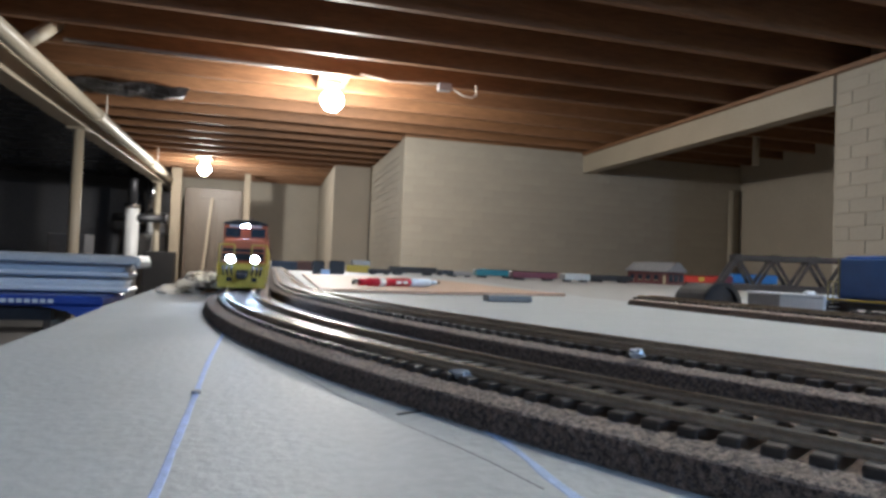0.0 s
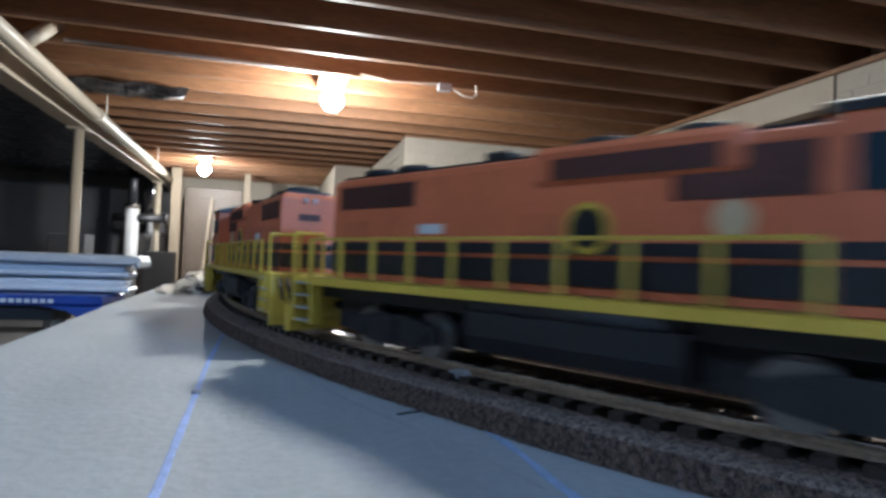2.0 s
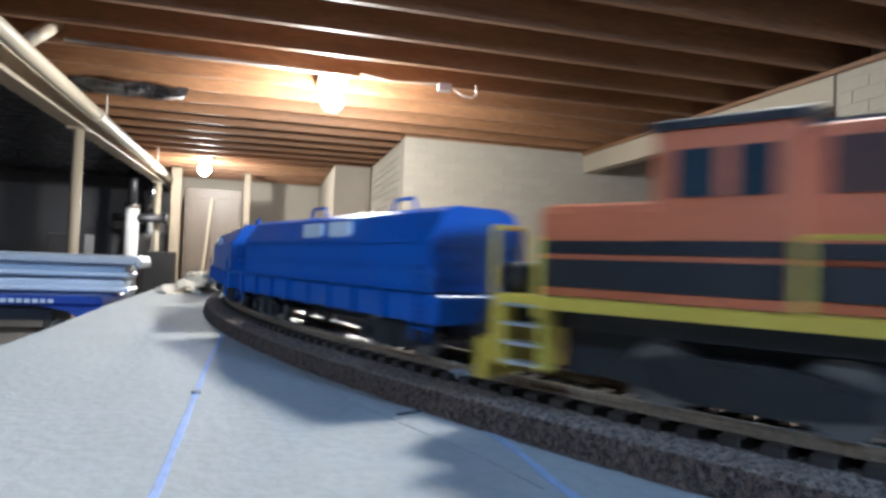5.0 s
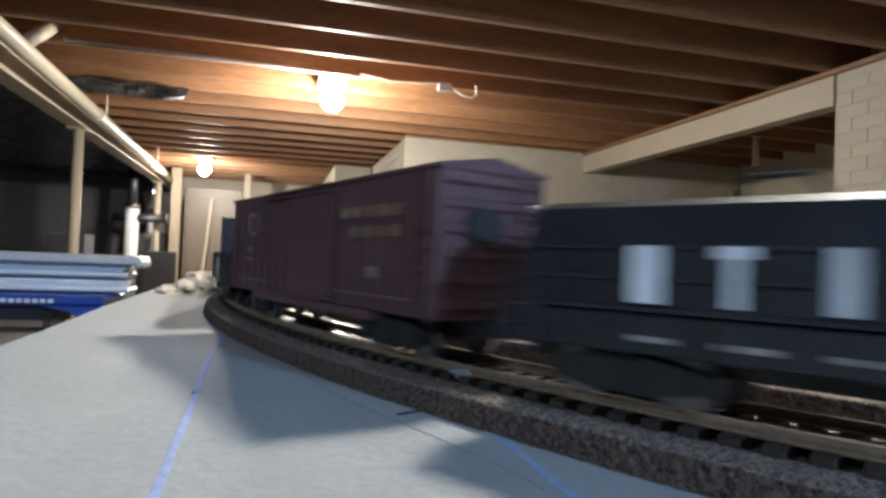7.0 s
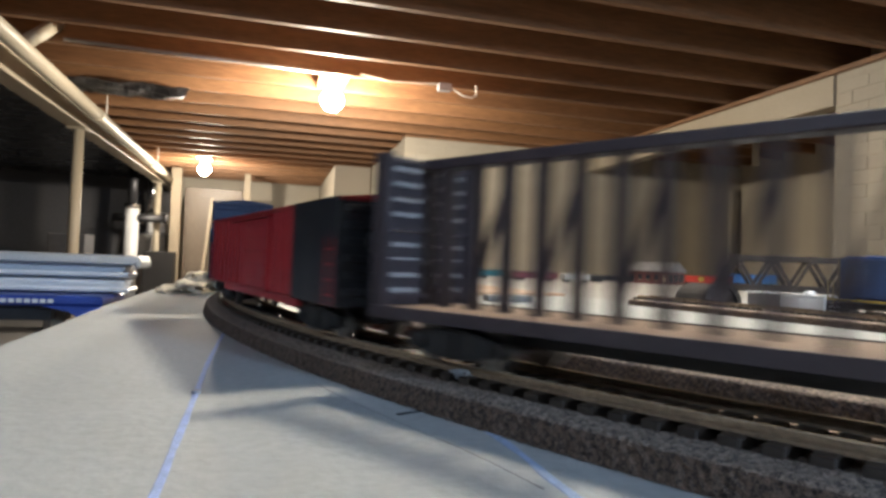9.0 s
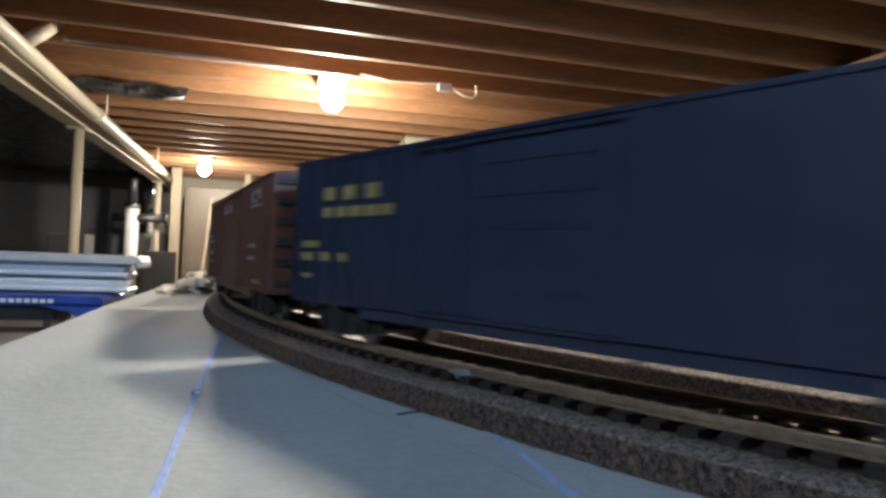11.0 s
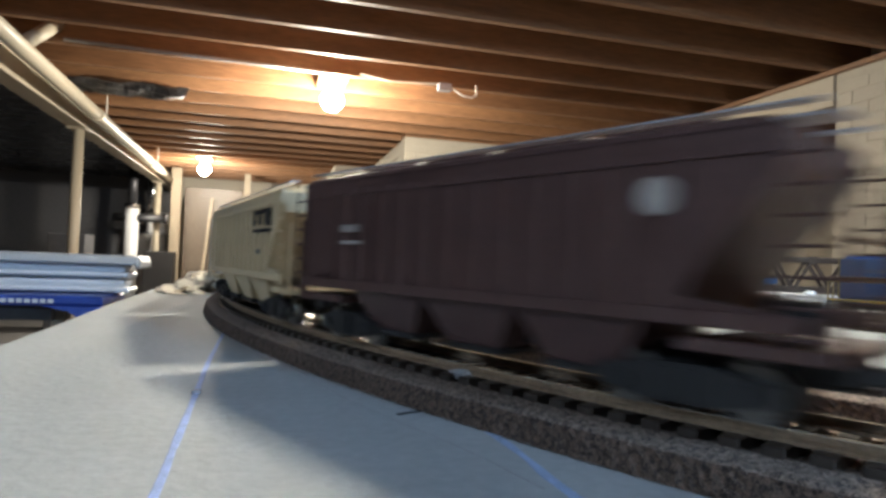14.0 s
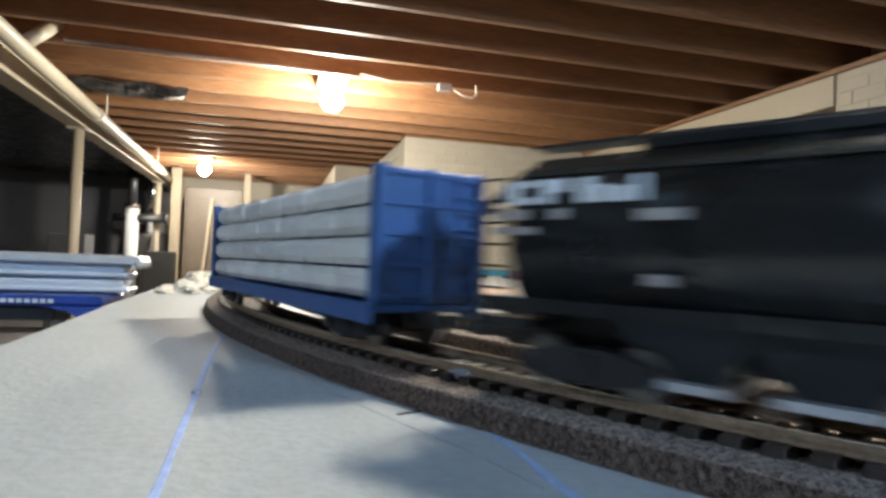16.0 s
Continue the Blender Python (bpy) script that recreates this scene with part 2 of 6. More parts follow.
# ceiling: boards over joists set 16 inches apart
bm = boxes((-6.2, 5.3, -3.8, 11.3, CEIL + DEEP, CEIL + DEEP + 0.03))
ceiling = structure("ceiling", bm, "subfloor", "open ceiling of brown joists under floor boards")
ceiling.data.materials.append(M["joist"])
bm = bmesh.new()
bm.from_mesh(ceiling.data)
y = 2.97 - 0.406 * 16
while y < 11.1:
    n = len(bm.faces)
    box(bm, -6.1, 5.1, y - 0.019, y + 0.019, CEIL, CEIL + DEEP - 0.002, bev=0.003)
    bm.faces.ensure_lookup_table()
    for f in bm.faces[n:]:
        f.material_index = 1
    y += 0.406
bm.to_mesh(ceiling.data)
bm.free()

# walls
T = 0.2
north = structure("wall_north", boxes((1.2, 5.05, 5.985, 5.985 + T, FLOOR, CEIL)), "mortar", "cream-painted brick wall")
turn = structure("wall_return", boxes((1.213, 1.4, 6.19, 8.2, FLOOR, CEIL)), "mortar", "cream-painted brick wall end")
structure("wall_pier", boxes((0.742, 1.205, 8.2, 8.2 + T, FLOOR, CEIL)), "plaster", "smooth cream-painted pier wall")
structure("wall_passage", boxes((0.742, 0.742 + T, 8.41, 11.0, FLOOR, CEIL)), "plaster", "cream-painted passage wall")
structure("wall_far", boxes((-1.45, 1.2, 11.04, 11.04 + T, FLOOR, CEIL + DEEP)), "plaster", "cream-painted far basement wall")
# this wall and wall_west are coloured dark to stand for the bay's shade
structure("wall_bay", boxes((-6.0, -1.455, 11.04, 11.04 + T, FLOOR, CEIL + DEEP)), "dim", "far wall of the bay, coloured dark for the bay's shade")
# added black sheet hides the joists, standing for the dark ceiling of the bay
structure("bay_sheeting", boxes((-6.0, -1.66, -3.6, 11.0, CEIL - 0.03, CEIL - 0.026)), "sheeting", "glossy black sheet added under the bay joists to darken the bay")
pillar = structure("wall_east", boxes((3.115, 3.115 + T, -3.6, 2.93, FLOOR, CEIL)), "mortar", "cream-painted brick wall beside the alcove")
structure("wall_alcove", boxes((5.06, 5.06 + T, 2.6, 6.2, FLOOR, CEIL + DEEP - 0.001)), "plaster", "cream-painted alcove wall")
structure("wall_alcove_end", boxes((3.33, 5.05, 2.7, 2.9, FLOOR, CEIL + DEEP - 0.001)), "plaster", "cream-painted alcove end wall")
structure("wall_south", boxes((-6.0, 3.4, -3.8, -3.62, FLOOR, CEIL + DEEP)), "plaster", "cream-painted basement wall")
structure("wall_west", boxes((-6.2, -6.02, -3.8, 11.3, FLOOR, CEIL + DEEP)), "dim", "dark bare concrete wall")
structure("wall_band", boxes((1.2, 5.05, 5.99, 6.19, CEIL + 0.003, CEIL + DEEP)), "joist", "dark wooden rim boards above the wall")
structure("sill_plate", boxes((3.08, 3.3, -3.6, 5.97, CEIL - 0.028, CEIL - 0.002)), "joist", "dark wooden sill plate on the beam")

# alcove beam
bm = boxes((3.1, 3.22, 2.932, 5.983, 1.035, CEIL - 0.03), bev=0.004)
structure("beam_east", bm, "beam", "cream-painted boxed beam over the alcove")
# a pipe in the alcove corner
structure("alcove_pipe", rods((((4.9), 5.93, FLOOR), (4.9, 5.93, 0.98), 0.028), n=14), "pipe", "cream-painted pipe in the alcove corner")
bm = rods(((4.3, 4.9, 1.06), (4.3, 4.9, CEIL + 0.1), 0.03), n=12)
structure("alcove_drain", bm, "pipe", "short white drain stub under the alcove ceiling")

# bricks, every one an object on a shared mesh
BW, BH = 0.203, 0.077
bm = boxes((-BW / 2 + 0.0035, BW / 2 - 0.0035, -0.004, 0.0022, -BH / 2 + 0.0035, BH / 2 - 0.0035), bev=0.0018)
brick = part("brick", bm, "brick", north)
half = part("brick", boxes((-BW / 4 + 0.0035, BW / 4 - 0.0035, -0.004, 0.0022, -BH / 2 + 0.0035, BH / 2 - 0.0035), bev=0.0018), "brick", north)
rng = random.Random(4)
rows_ = range(-1, 17)
used = []
for r in rows_:
    z = -0.02 + r * BH
    if z + BH / 2 > CEIL:
        continue
    x = 1.2 + (BW / 2 if r % 2 else BW)
    if r % 2 == 0:
        used.append((half, (1.2 + BW / 4, z)))
        x = 1.2 + BW
    while x < 5.0:
        used.append((brick, (x, z)))
        x += BW
for i, (src, (x, z)) in enumerate(used):
    m = pose(x, 5.985 + rng.uniform(-0.001, 0.001), z, 0, 0, rng.uniform(-0.3, 0.3))
    if i == 0:
        brick.matrix_basis = pose(1.2 + BW / 2, 5.985, -0.02 - BH)
        half.matrix_basis = pose(1.2 + BW / 4, 5.985, -0.02 - 2 * BH)
    again(src, north, m)
for r in rows_:
    z = -0.02 + r * BH
    if z + BH / 2 > CEIL:
        continue
    y = 6.0 + (BW / 2 if r % 2 else BW)
    while y < 8.1:
        again(brick, turn, pose(1.209 + rng.uniform(-0.001, 0.001), y, z, 0, 0, -90))
        y += BW
    y = 2.92 - (BW / 2 if r % 2 else BW / 4)
    if r % 2 == 0:
        again(half, pillar, pose(3.115, y, z, 0, 0, -90))
        y = 2.92 - BW
    while y > 1.9:
        again(brick, pillar, pose(3.115 + rng.uniform(-0.001, 0.001), y, z, 0, 0, -90))
        y -= BW

# steel beam over the left bay, with its posts and the drain pipe
bm = boxes((-1.63, -1.49, -3.6, 10.9, 1.02, 1.035), (-1.63, -1.49, -3.6, 10.9, 1.21, 1.225), (-1.566, -1.554, -3.6, 10.9, 1.034, 1.211), bev=0.002)
structure("beam_west", bm, "beam", "cream-painted steel beam on posts")
for y in (0.9, 5.75, 9.55):
    post = empty("beam_post", "cream-painted round steel post under the beam", "post", "posts under the steel beam")
    post.location = (-1.56, y, FLOOR)
    part("shaft", rods(((0, 0, 0.012), (0, 0, 1.958), 0.043), n=20), "beam", post)
    part("cap_plate", boxes((-0.07, 0.07, -0.08, 0.08, 1.956, 1.969), bev=0.002), "beam", post)
    part("base_plate", boxes((-0.08, 0.08, -0.08, 0.08, 0, 0.012), bev=0.002), "beam", post)

pipe = empty("drain_pipe", "long white plastic drain pipe hung below the joists", "pipe")
part("run", rods(((-1.36, 1.2, 1.17), (-1.43, 10.4, 1.06), 0.048), n=20), "pipe", pipe)
part("branch", rods(((-1.38, 4.0, 1.17), (-1.27, 4.18, 1.36), 0.04), n=16), "pipe", pipe)
for y in (3.2, 5.6, 8.0):
    z = 1.17 - 0.11 * (y - 1.2) / 9.2
    bm = rods(((-1.36 - 0.07 * (y - 1.2) / 9.2, y - 0.05, z), (-1.36 - 0.07 * (y - 1.2) / 9.2, y + 0.05, z - 0.001), 0.054), n=20)
    part("coupling", bm, "pipe", pipe)
    part("strap", boxes((-1.33, -1.325, y, y + 0.02, z, CEIL + 0.05)), "cable", pipe)

conduit = empty("conduit", "thin metal conduit clipped below a joist", "conduit")
part("tube", rods(((-1.2, 4.05, CEIL - 0.012), (0.3, 4.12, CEIL - 0.012), 0.01), n=10), "duct", conduit)

# ---- bare bulbs in porcelain holders ----
for i, (place, watts, colour) in enumerate(BULBS):
    lampthing = empty("ceiling_bulb", "bare glowing bulb in a white porcelain holder" if colour == WARM else "bare cool-white glowing bulb in a porcelain holder", "lamp", "bare ceiling bulbs")
    lampthing.location = place
    bm = bmesh.new()
    lathe(bm, (0, 0, 0), [(0.016, -0.076), (0.046, -0.062), (0.069, -0.032), (0.076, 0.002), (0.067, 0.036), (0.041, 0.062), (0.017, 0.076), (0.014, 0.082)], 20)
    part("bulb", bm, "bulbwarm" if colour == WARM else "bulbcool", lampthing)
    bm = bmesh.new()
    lathe(bm, (0, 0, 0), [(0.018, 0.07), (0.026, 0.083), (0.055, 0.095), (0.058, CEIL - place[2] + 0.01)], 20)
    part("holder", bm, "porcelain", lampthing)
    # unseen shades added over the out-of-view bulbs, keeping their light off the ceiling
    if i > 1:
        bm = bmesh.new()
        lathe(bm, (0, 0, 0), [(0.16, -0.092), (0.135, -0.045), (0.085, 0.03), (0.04, 0.075), (0.036, 0.074), (0.08, 0.028), (0.13, -0.046), (0.156, -0.092)], 32)
        bm.faces.ensure_lookup_table()
        caps = [f for f in bm.faces if len(f.verts) > 4]
        bmesh.ops.delete(bm, geom=caps, context="FACES_ONLY")
        part("reflector_shade", bm, "whitemetal", lampthing, "unseen white shade added to keep bulb light off the joists")
    part("mounting_board", boxes((-0.1, 0.1, -0.2, 0.22, CEIL - place[2] - 0.001, CEIL - place[2] + 0.018)), "joist", lampthing)

wire = empty("hanging_cable", "white cable end dangling from the joists", "cable")
wire.location = (1.06, 4.1, CEIL)
for a, b in (((-0.55, 0.03, 0.01), (-0.35, 0.01, -0.02)), ((-0.35, 0.01, -0.02), (0, 0, -0.005)), ((0.02, 0, -0.003), (0.14, -0.03, -0.075)), ((0.14, -0.03, -0.075), (0.2, -0.04, -0.085)), ((0.2, -0.04, -0.085), (0.235, -0.03, -0.06)), ((0.235, -0.03, -0.06), (0.235, -0.01, 0.01))):
    part("strand", rods((a, b, 0.006), n=8), "cable", wire)
part("junction_box", boxes((-0.03, 0.06, -0.03, 0.03, -0.05, 0.0), bev=0.003), "duct", wire)

ductthing = empty("metal_duct", "crumpled galvanised duct between the joists", "duct")
bm = bmesh.new()
wide_, deep_ = 22, 6
grid_ = []
for i in range(wide_ + 1):
    for j in range(deep_ + 1):
        u, v = i / wide_, j / deep_
        dent = 0.03 * noise.noise(Vector((u * 6, v * 3, 1.7))) + 0.012 * noise.noise(Vector((u * 19, v * 7, 4.1)))
        grid_.append(bm.verts.new((-1.4 + 0.78 * u - 0.1 * v, 4.86 + 0.42 * v + dent, CEIL - 0.022 + dent)))
for i in range(wide_):
    for j in range(deep_):
        k = i * (deep_ + 1) + j
        bm.faces.new((grid_[k], grid_[k + deep_ + 1], grid_[k + deep_ + 2], grid_[k + 1]))
bmesh.ops.solidify(bm, geom=bm.faces[:], thickness=0.004)
part("sheet", bm, "foilduct", ductthing)

# ---- far end and the dark bay ----
doorlike = empty("far_door", "brown wooden panel door standing at the far end", "door")
part("leaf", boxes((-1.24, -0.45, 9.8, 9.84, FLOOR, CEIL - 0.25), bev=0.004), "panel", doorlike)
for x in (-1.2, -0.8):
    part("raised_panel", boxes((x, x + 0.32, 9.79, 9.803, -0.2, 0.85), bev=0.004), "panel", doorlike)
part("frame_post", boxes((-1.4, -1.27, 9.6, 9.7, FLOOR, CEIL), bev=0.004), "stud", doorlike)
part("frame_post", boxes((-0.43, -0.34, 9.79, 9.87, FLOOR, CEIL), bev=0.004), "stud", doorlike)
board = empty("leaning_board", "pale wooden batten leaning by the far door", "board")
part("batten", rods(((-1.0, 9.6, FLOOR), (-0.86, 9.74, 0.85), 0.03), n=4), "stud", board)

heater = empty("white_column", "white enamel flue column in the dark bay", "column")
part("shaft", rods(((-1.85, 9.4, FLOOR), (-1.85, 9.4, 0.62), 0.09), n=20), "whitemetal", heater)
part("collar", rods(((-1.85, 9.4, 0.62), (-1.85, 9.4, 0.68), 0.1), n=20), "chrome", heater)
part("upper_pipe", rods(((-1.85, 9.4, 0.68), (-1.85, 9.4, CEIL - 0.03), 0.06), n=16), "darkmetal", heater)
part("side_flue", rods(((-2.08, 9.4, 0.49), (-1.45, 9.4, 0.5), 0.055), n=16), "darkmetal", heater)
part("flue_cap", rods(((-1.45, 9.4, 0.5), (-1.39, 9.4, 0.5), 0.07), n=16), "darkmetal", heater)
furnace = empty("furnace", "grey sheet-metal furnace with shiny ducts", "furnace")
part("cabinet", boxes((-1.95, -1.5, 10.0, 10.5, FLOOR, 0.3), bev=0.01), "concrete", furnace)
part("plenum", boxes((-1.78, -1.5, 10.05, 10.45, 0.302, 0.62), bev=0.03), "whitemetal", furnace)
part("plenum_duct", rods(((-1.7, 9.98, 0.62), (-1.7, 9.98, CEIL - 0.04), 0.07), n=14), "chrome", furnace)
for k, x in enumerate((-1.75, -1.62)):
    part("panel_seam", boxes((x, x + 0.012, 10.035, 10.05, 0.31, 0.6)), "duct", furnace)
for k, (x, z) in enumerate(((-1.86, 0.58), (-1.86, 0.5), (-1.84, 0.42))):
    part("valve", boxes((x, x + 0.05, 9.94, 9.99, z, z + 0.05), bev=0.012), "chrome", furnace)
lowbox = empty("grey_cabinet", "grey metal cabinet with a red valve on top", "cabinet")
part("cabinet_body", boxes((-2.55, -2.15, 8.4, 8.8, FLOOR, 0.22), bev=0.01), "dim", lowbox)
part("valve_stem", rods(((-2.35, 8.6, 0.22), (-2.35, 8.6, 0.4), 0.02), n=10), "darkmetal", lowbox)
part("valve_wheel", rods(((-2.35, 8.57, 0.36), (-2.35, 8.6, 0.36), 0.05), n=14), "maroon", lowbox)
crate = empty("stacked_cartons", "dark carton stack by the far post", "box")
part("carton_body", boxes((-1.62, -1.25, 9.0, 9.3, FLOOR, 0.05), bev=0.008), "under", crate)
shelf = empty("storage_shelf", "dark metal shelf with boxes in the dark bay", "shelf")
for x in (-5.2, -3.6):
    for yy in (7.2, 7.7):
        part("upright", boxes((x, x + 0.04, yy, yy + 0.04, FLOOR, 0.7)), "darkmetal", shelf)
for z in (-0.7, -0.2, 0.3):
    part("board", boxes((-5.2, -3.56, 7.2, 7.74, z, z + 0.03)), "panel", shelf)
for x, z, w, h, c in ((-5.0, 0.332, 0.4, 0.3, "dim"), (-4.5, 0.332, 0.35, 0.22, "panel"), (-4.0, 0.332, 0.3, 0.26, "binblue"), (-4.9, -0.168, 0.5, 0.34, "panel"), (-4.2, -0.168, 0.4, 0.3, "dim")):
    carton = empty("carton", "dim cardboard carton on the storage shelf", "box", "cartons on the shelf")
    part("carton_body", boxes((x, x + w, 7.26, 7.66, z, z + h - 0.03), bev=0.006), c, carton)
    part("lid", boxes((x - 0.005, x + w + 0.005, 7.255, 7.665, z + h - 0.029, z + h), bev=0.006), c, carton)
# ---- storage bins beside the layout ----
side_table = empty("side_table", "blue-edged work table with white wording beside the layout", "table")
part("tabletop", boxes((-1.3, -0.345, 1.5, 1.72, -0.087, -0.0655), bev=0.006), "binblue", side_table)
bm = bmesh.new()
prism(bm, [(-0.46, -0.0875), (-0.3, -0.0875), (-0.29, -0.1), (-0.295, -0.15), (-0.315, -0.17), (-0.35, -0.165), (-0.375, -0.14), (-0.39, -0.112), (-0.41, -0.098)], 1.5, 1.54, "y")
part("corner_bracket", bm, "binblue", side_table)
part("apron", boxes((-1.25, -0.45, 1.53, 1.56, -0.12, -0.0895)), "darkmetal", side_table)
for x in (-1.2, -0.4):
    for yy in (1.56, 1.66):
        part("leg", boxes((x, x + 0.05, yy, yy + 0.05, FLOOR, -0.0895)), "darkmetal", side_table)
part("shelf_board", boxes((-1.2, -0.36, 1.56, 1.71, -0.5, -0.48)), "darkmetal", side_table)
prop = empty("wood_prop", "pale upright wood block under the table", "board")
part("block", boxes((-0.47, -0.44, 1.6, 1.64, -0.48, -0.09)), "stud", prop)
for i in range(7):
    part("wording_bar", boxes((-0.535 + i * 0.0145, -0.525 + i * 0.0145, 1.4985, 1.5, -0.081, -0.0725)), "white", side_table)


def storage_bin(x0, x1, y0, y1, z0, z1, body, lid, label):
    ob = empty("storage_bin", label, "storage bin")
    bm = bmesh.new()
    e = 0.02
    bot = [bm.verts.new(p) for p in ((x0 + e, y0 + e, z0), (x1 - e, y0 + e, z0), (x1 - e, y1 - e, z0), (x0 + e, y1 - e, z0))]
    top = [bm.verts.new(p) for p in ((x0, y0, z1), (x1, y0, z1), (x1, y1, z1), (x0, y1, z1))]
    bm.faces.new(bot)
    bm.faces.new(top)
    for i in range(4):
        bm.faces.new((bot[i], bot[(i + 1) % 4], top[(i + 1) % 4], top[i]))
    bmesh.ops.bevel(bm, geom=bm.edges[:], offset=0.012, segments=3, affect="EDGES", profile=0.5)
    part("tub", bm, body, ob)
    part("rim", boxes((x0 - 0.004, x1 + 0.004, y0 - 0.004, y1 + 0.004, z1 - 0.028, z1 - 0.018), bev=0.003), body, ob)
    if lid:
        part("lid", boxes((x0 - 0.008, x1 + 0.008, y0 - 0.008, y1 + 0.008, z1 + 0.001, z1 + 0.022), bev=0.008), lid, ob)
        part("lid_ridge", boxes((x0 + 0.03, x1 - 0.03, y0 + 0.03, y1 - 0.03, z1 + 0.021, z1 + 0.027), bev=0.005), lid, ob)
    return ob


storage_bin(-0.95, -0.3175, 1.6, 1.7, -0.0645, -0.0335, "bin", None, "pale translucent plastic tray on the blue table")
storage_bin(-0.95, -0.319, 1.6, 1.7, -0.033, 0.0015, "bin", None, "pale plastic tray stacked on another")
lidthing = empty("bin_lid", "thick white plastic lid on top of the trays", "lid")
part("lid_plate", boxes((-0.96, -0.29, 1.58, 1.71, 0.002, 0.0235), bev=0.004), "whitemetal", lidthing)
part("lid_lip", boxes((-0.3, -0.287, 1.577, 1.71, -0.005, 0.016), bev=0.004), "whitemetal", lidthing)


# ---- the layout table ----
bm = bmesh.new()
outline = [(-0.084, -3.45), (1.85, -3.45), (1.85, -0.9), (0.62, -0.25), (0.458, 0.18), (0.432, 0.32), (0.411, 0.44), (0.391, 0.565), (0.37, 0.7), (0.5, 2.15), (0.12, 2.15), (0.12, 4.95), (-0.11, 4.95), (-0.103, 0.62), (-0.098, 0.45), (-0.091, 0.32), (-0.0875, 0.24), (-0.085, 0.1)]
prism(bm, outline, -0.05, 0.0, "z")
tabletop = tagged(part("layout_board", bm, "foam"), "white-painted foam board tabletop of the layout, scuffed", "tabletop")
bm = bmesh.new()
prism(bm, [(0.605, -0.195), (1.85, -0.88), (2.5, -0.4), (2.5, 2.15), (0.51, 2.15), (0.375, 0.7), (0.396, 0.565), (0.416, 0.44), (0.437, 0.32), (0.463, 0.18)], -0.05, -0.002, "z")
tagged(part("rear_board", bm, "greyboard"), "grey unpainted plywood tabletop behind the tracks", "tabletop")
bench = empty("bench_frame", "pale wooden bench frame under the layout", "table frame")
for x in (0.02, 1.7):
    for yy in (-3.2, -0.6, 1.9):
        part("leg", boxes((x, x + 0.06, yy, yy + 0.06, FLOOR, -0.12), bev=0.002), "stud", bench)
for x in (0.0, 1.72):
    part("rail", boxes((x, x + 0.04, -3.4, 2.1, -0.12, -0.051), bev=0.002), "stud", bench)
for yy in (3.2, 4.8):
    part("leg", boxes((-0.03, 0.03, yy, yy + 0.06, FLOOR, -0.051), bev=0.002), "stud", bench)


# ---- tracks ----
def sweep(points, section):
    """Draws a closed (offset, z) section along plan points with headings; offset is to the right of the way."""
    bm = bmesh.new()
    rings = []
    for x, y, h in points:
        rx, ry = math.sin(h), -math.cos(h)
        rings.append([bm.verts.new((x + rx * o, y + ry * o, z)) for o, z in section])
    n = len(section)
    for p, q in zip(rings, rings[1:]):
        for i in range(n):
            bm.faces.new((p[i], p[(i + 1) % n], q[(i + 1) % n], q[i]))
    bm.faces.new(rings[0])
    bm.faces.new(rings[-1][::-1])
    return bm


def ragged(bm, size, seed):
    rg = random.Random(seed)
    for v in bm.verts:
        v.co.x += rg.uniform(-size, size)
        v.co.y += rg.uniform(-size, size)
        v.co.z += rg.uniform(-size, size) * 0.5 if v.co.z > 0.001 else 0


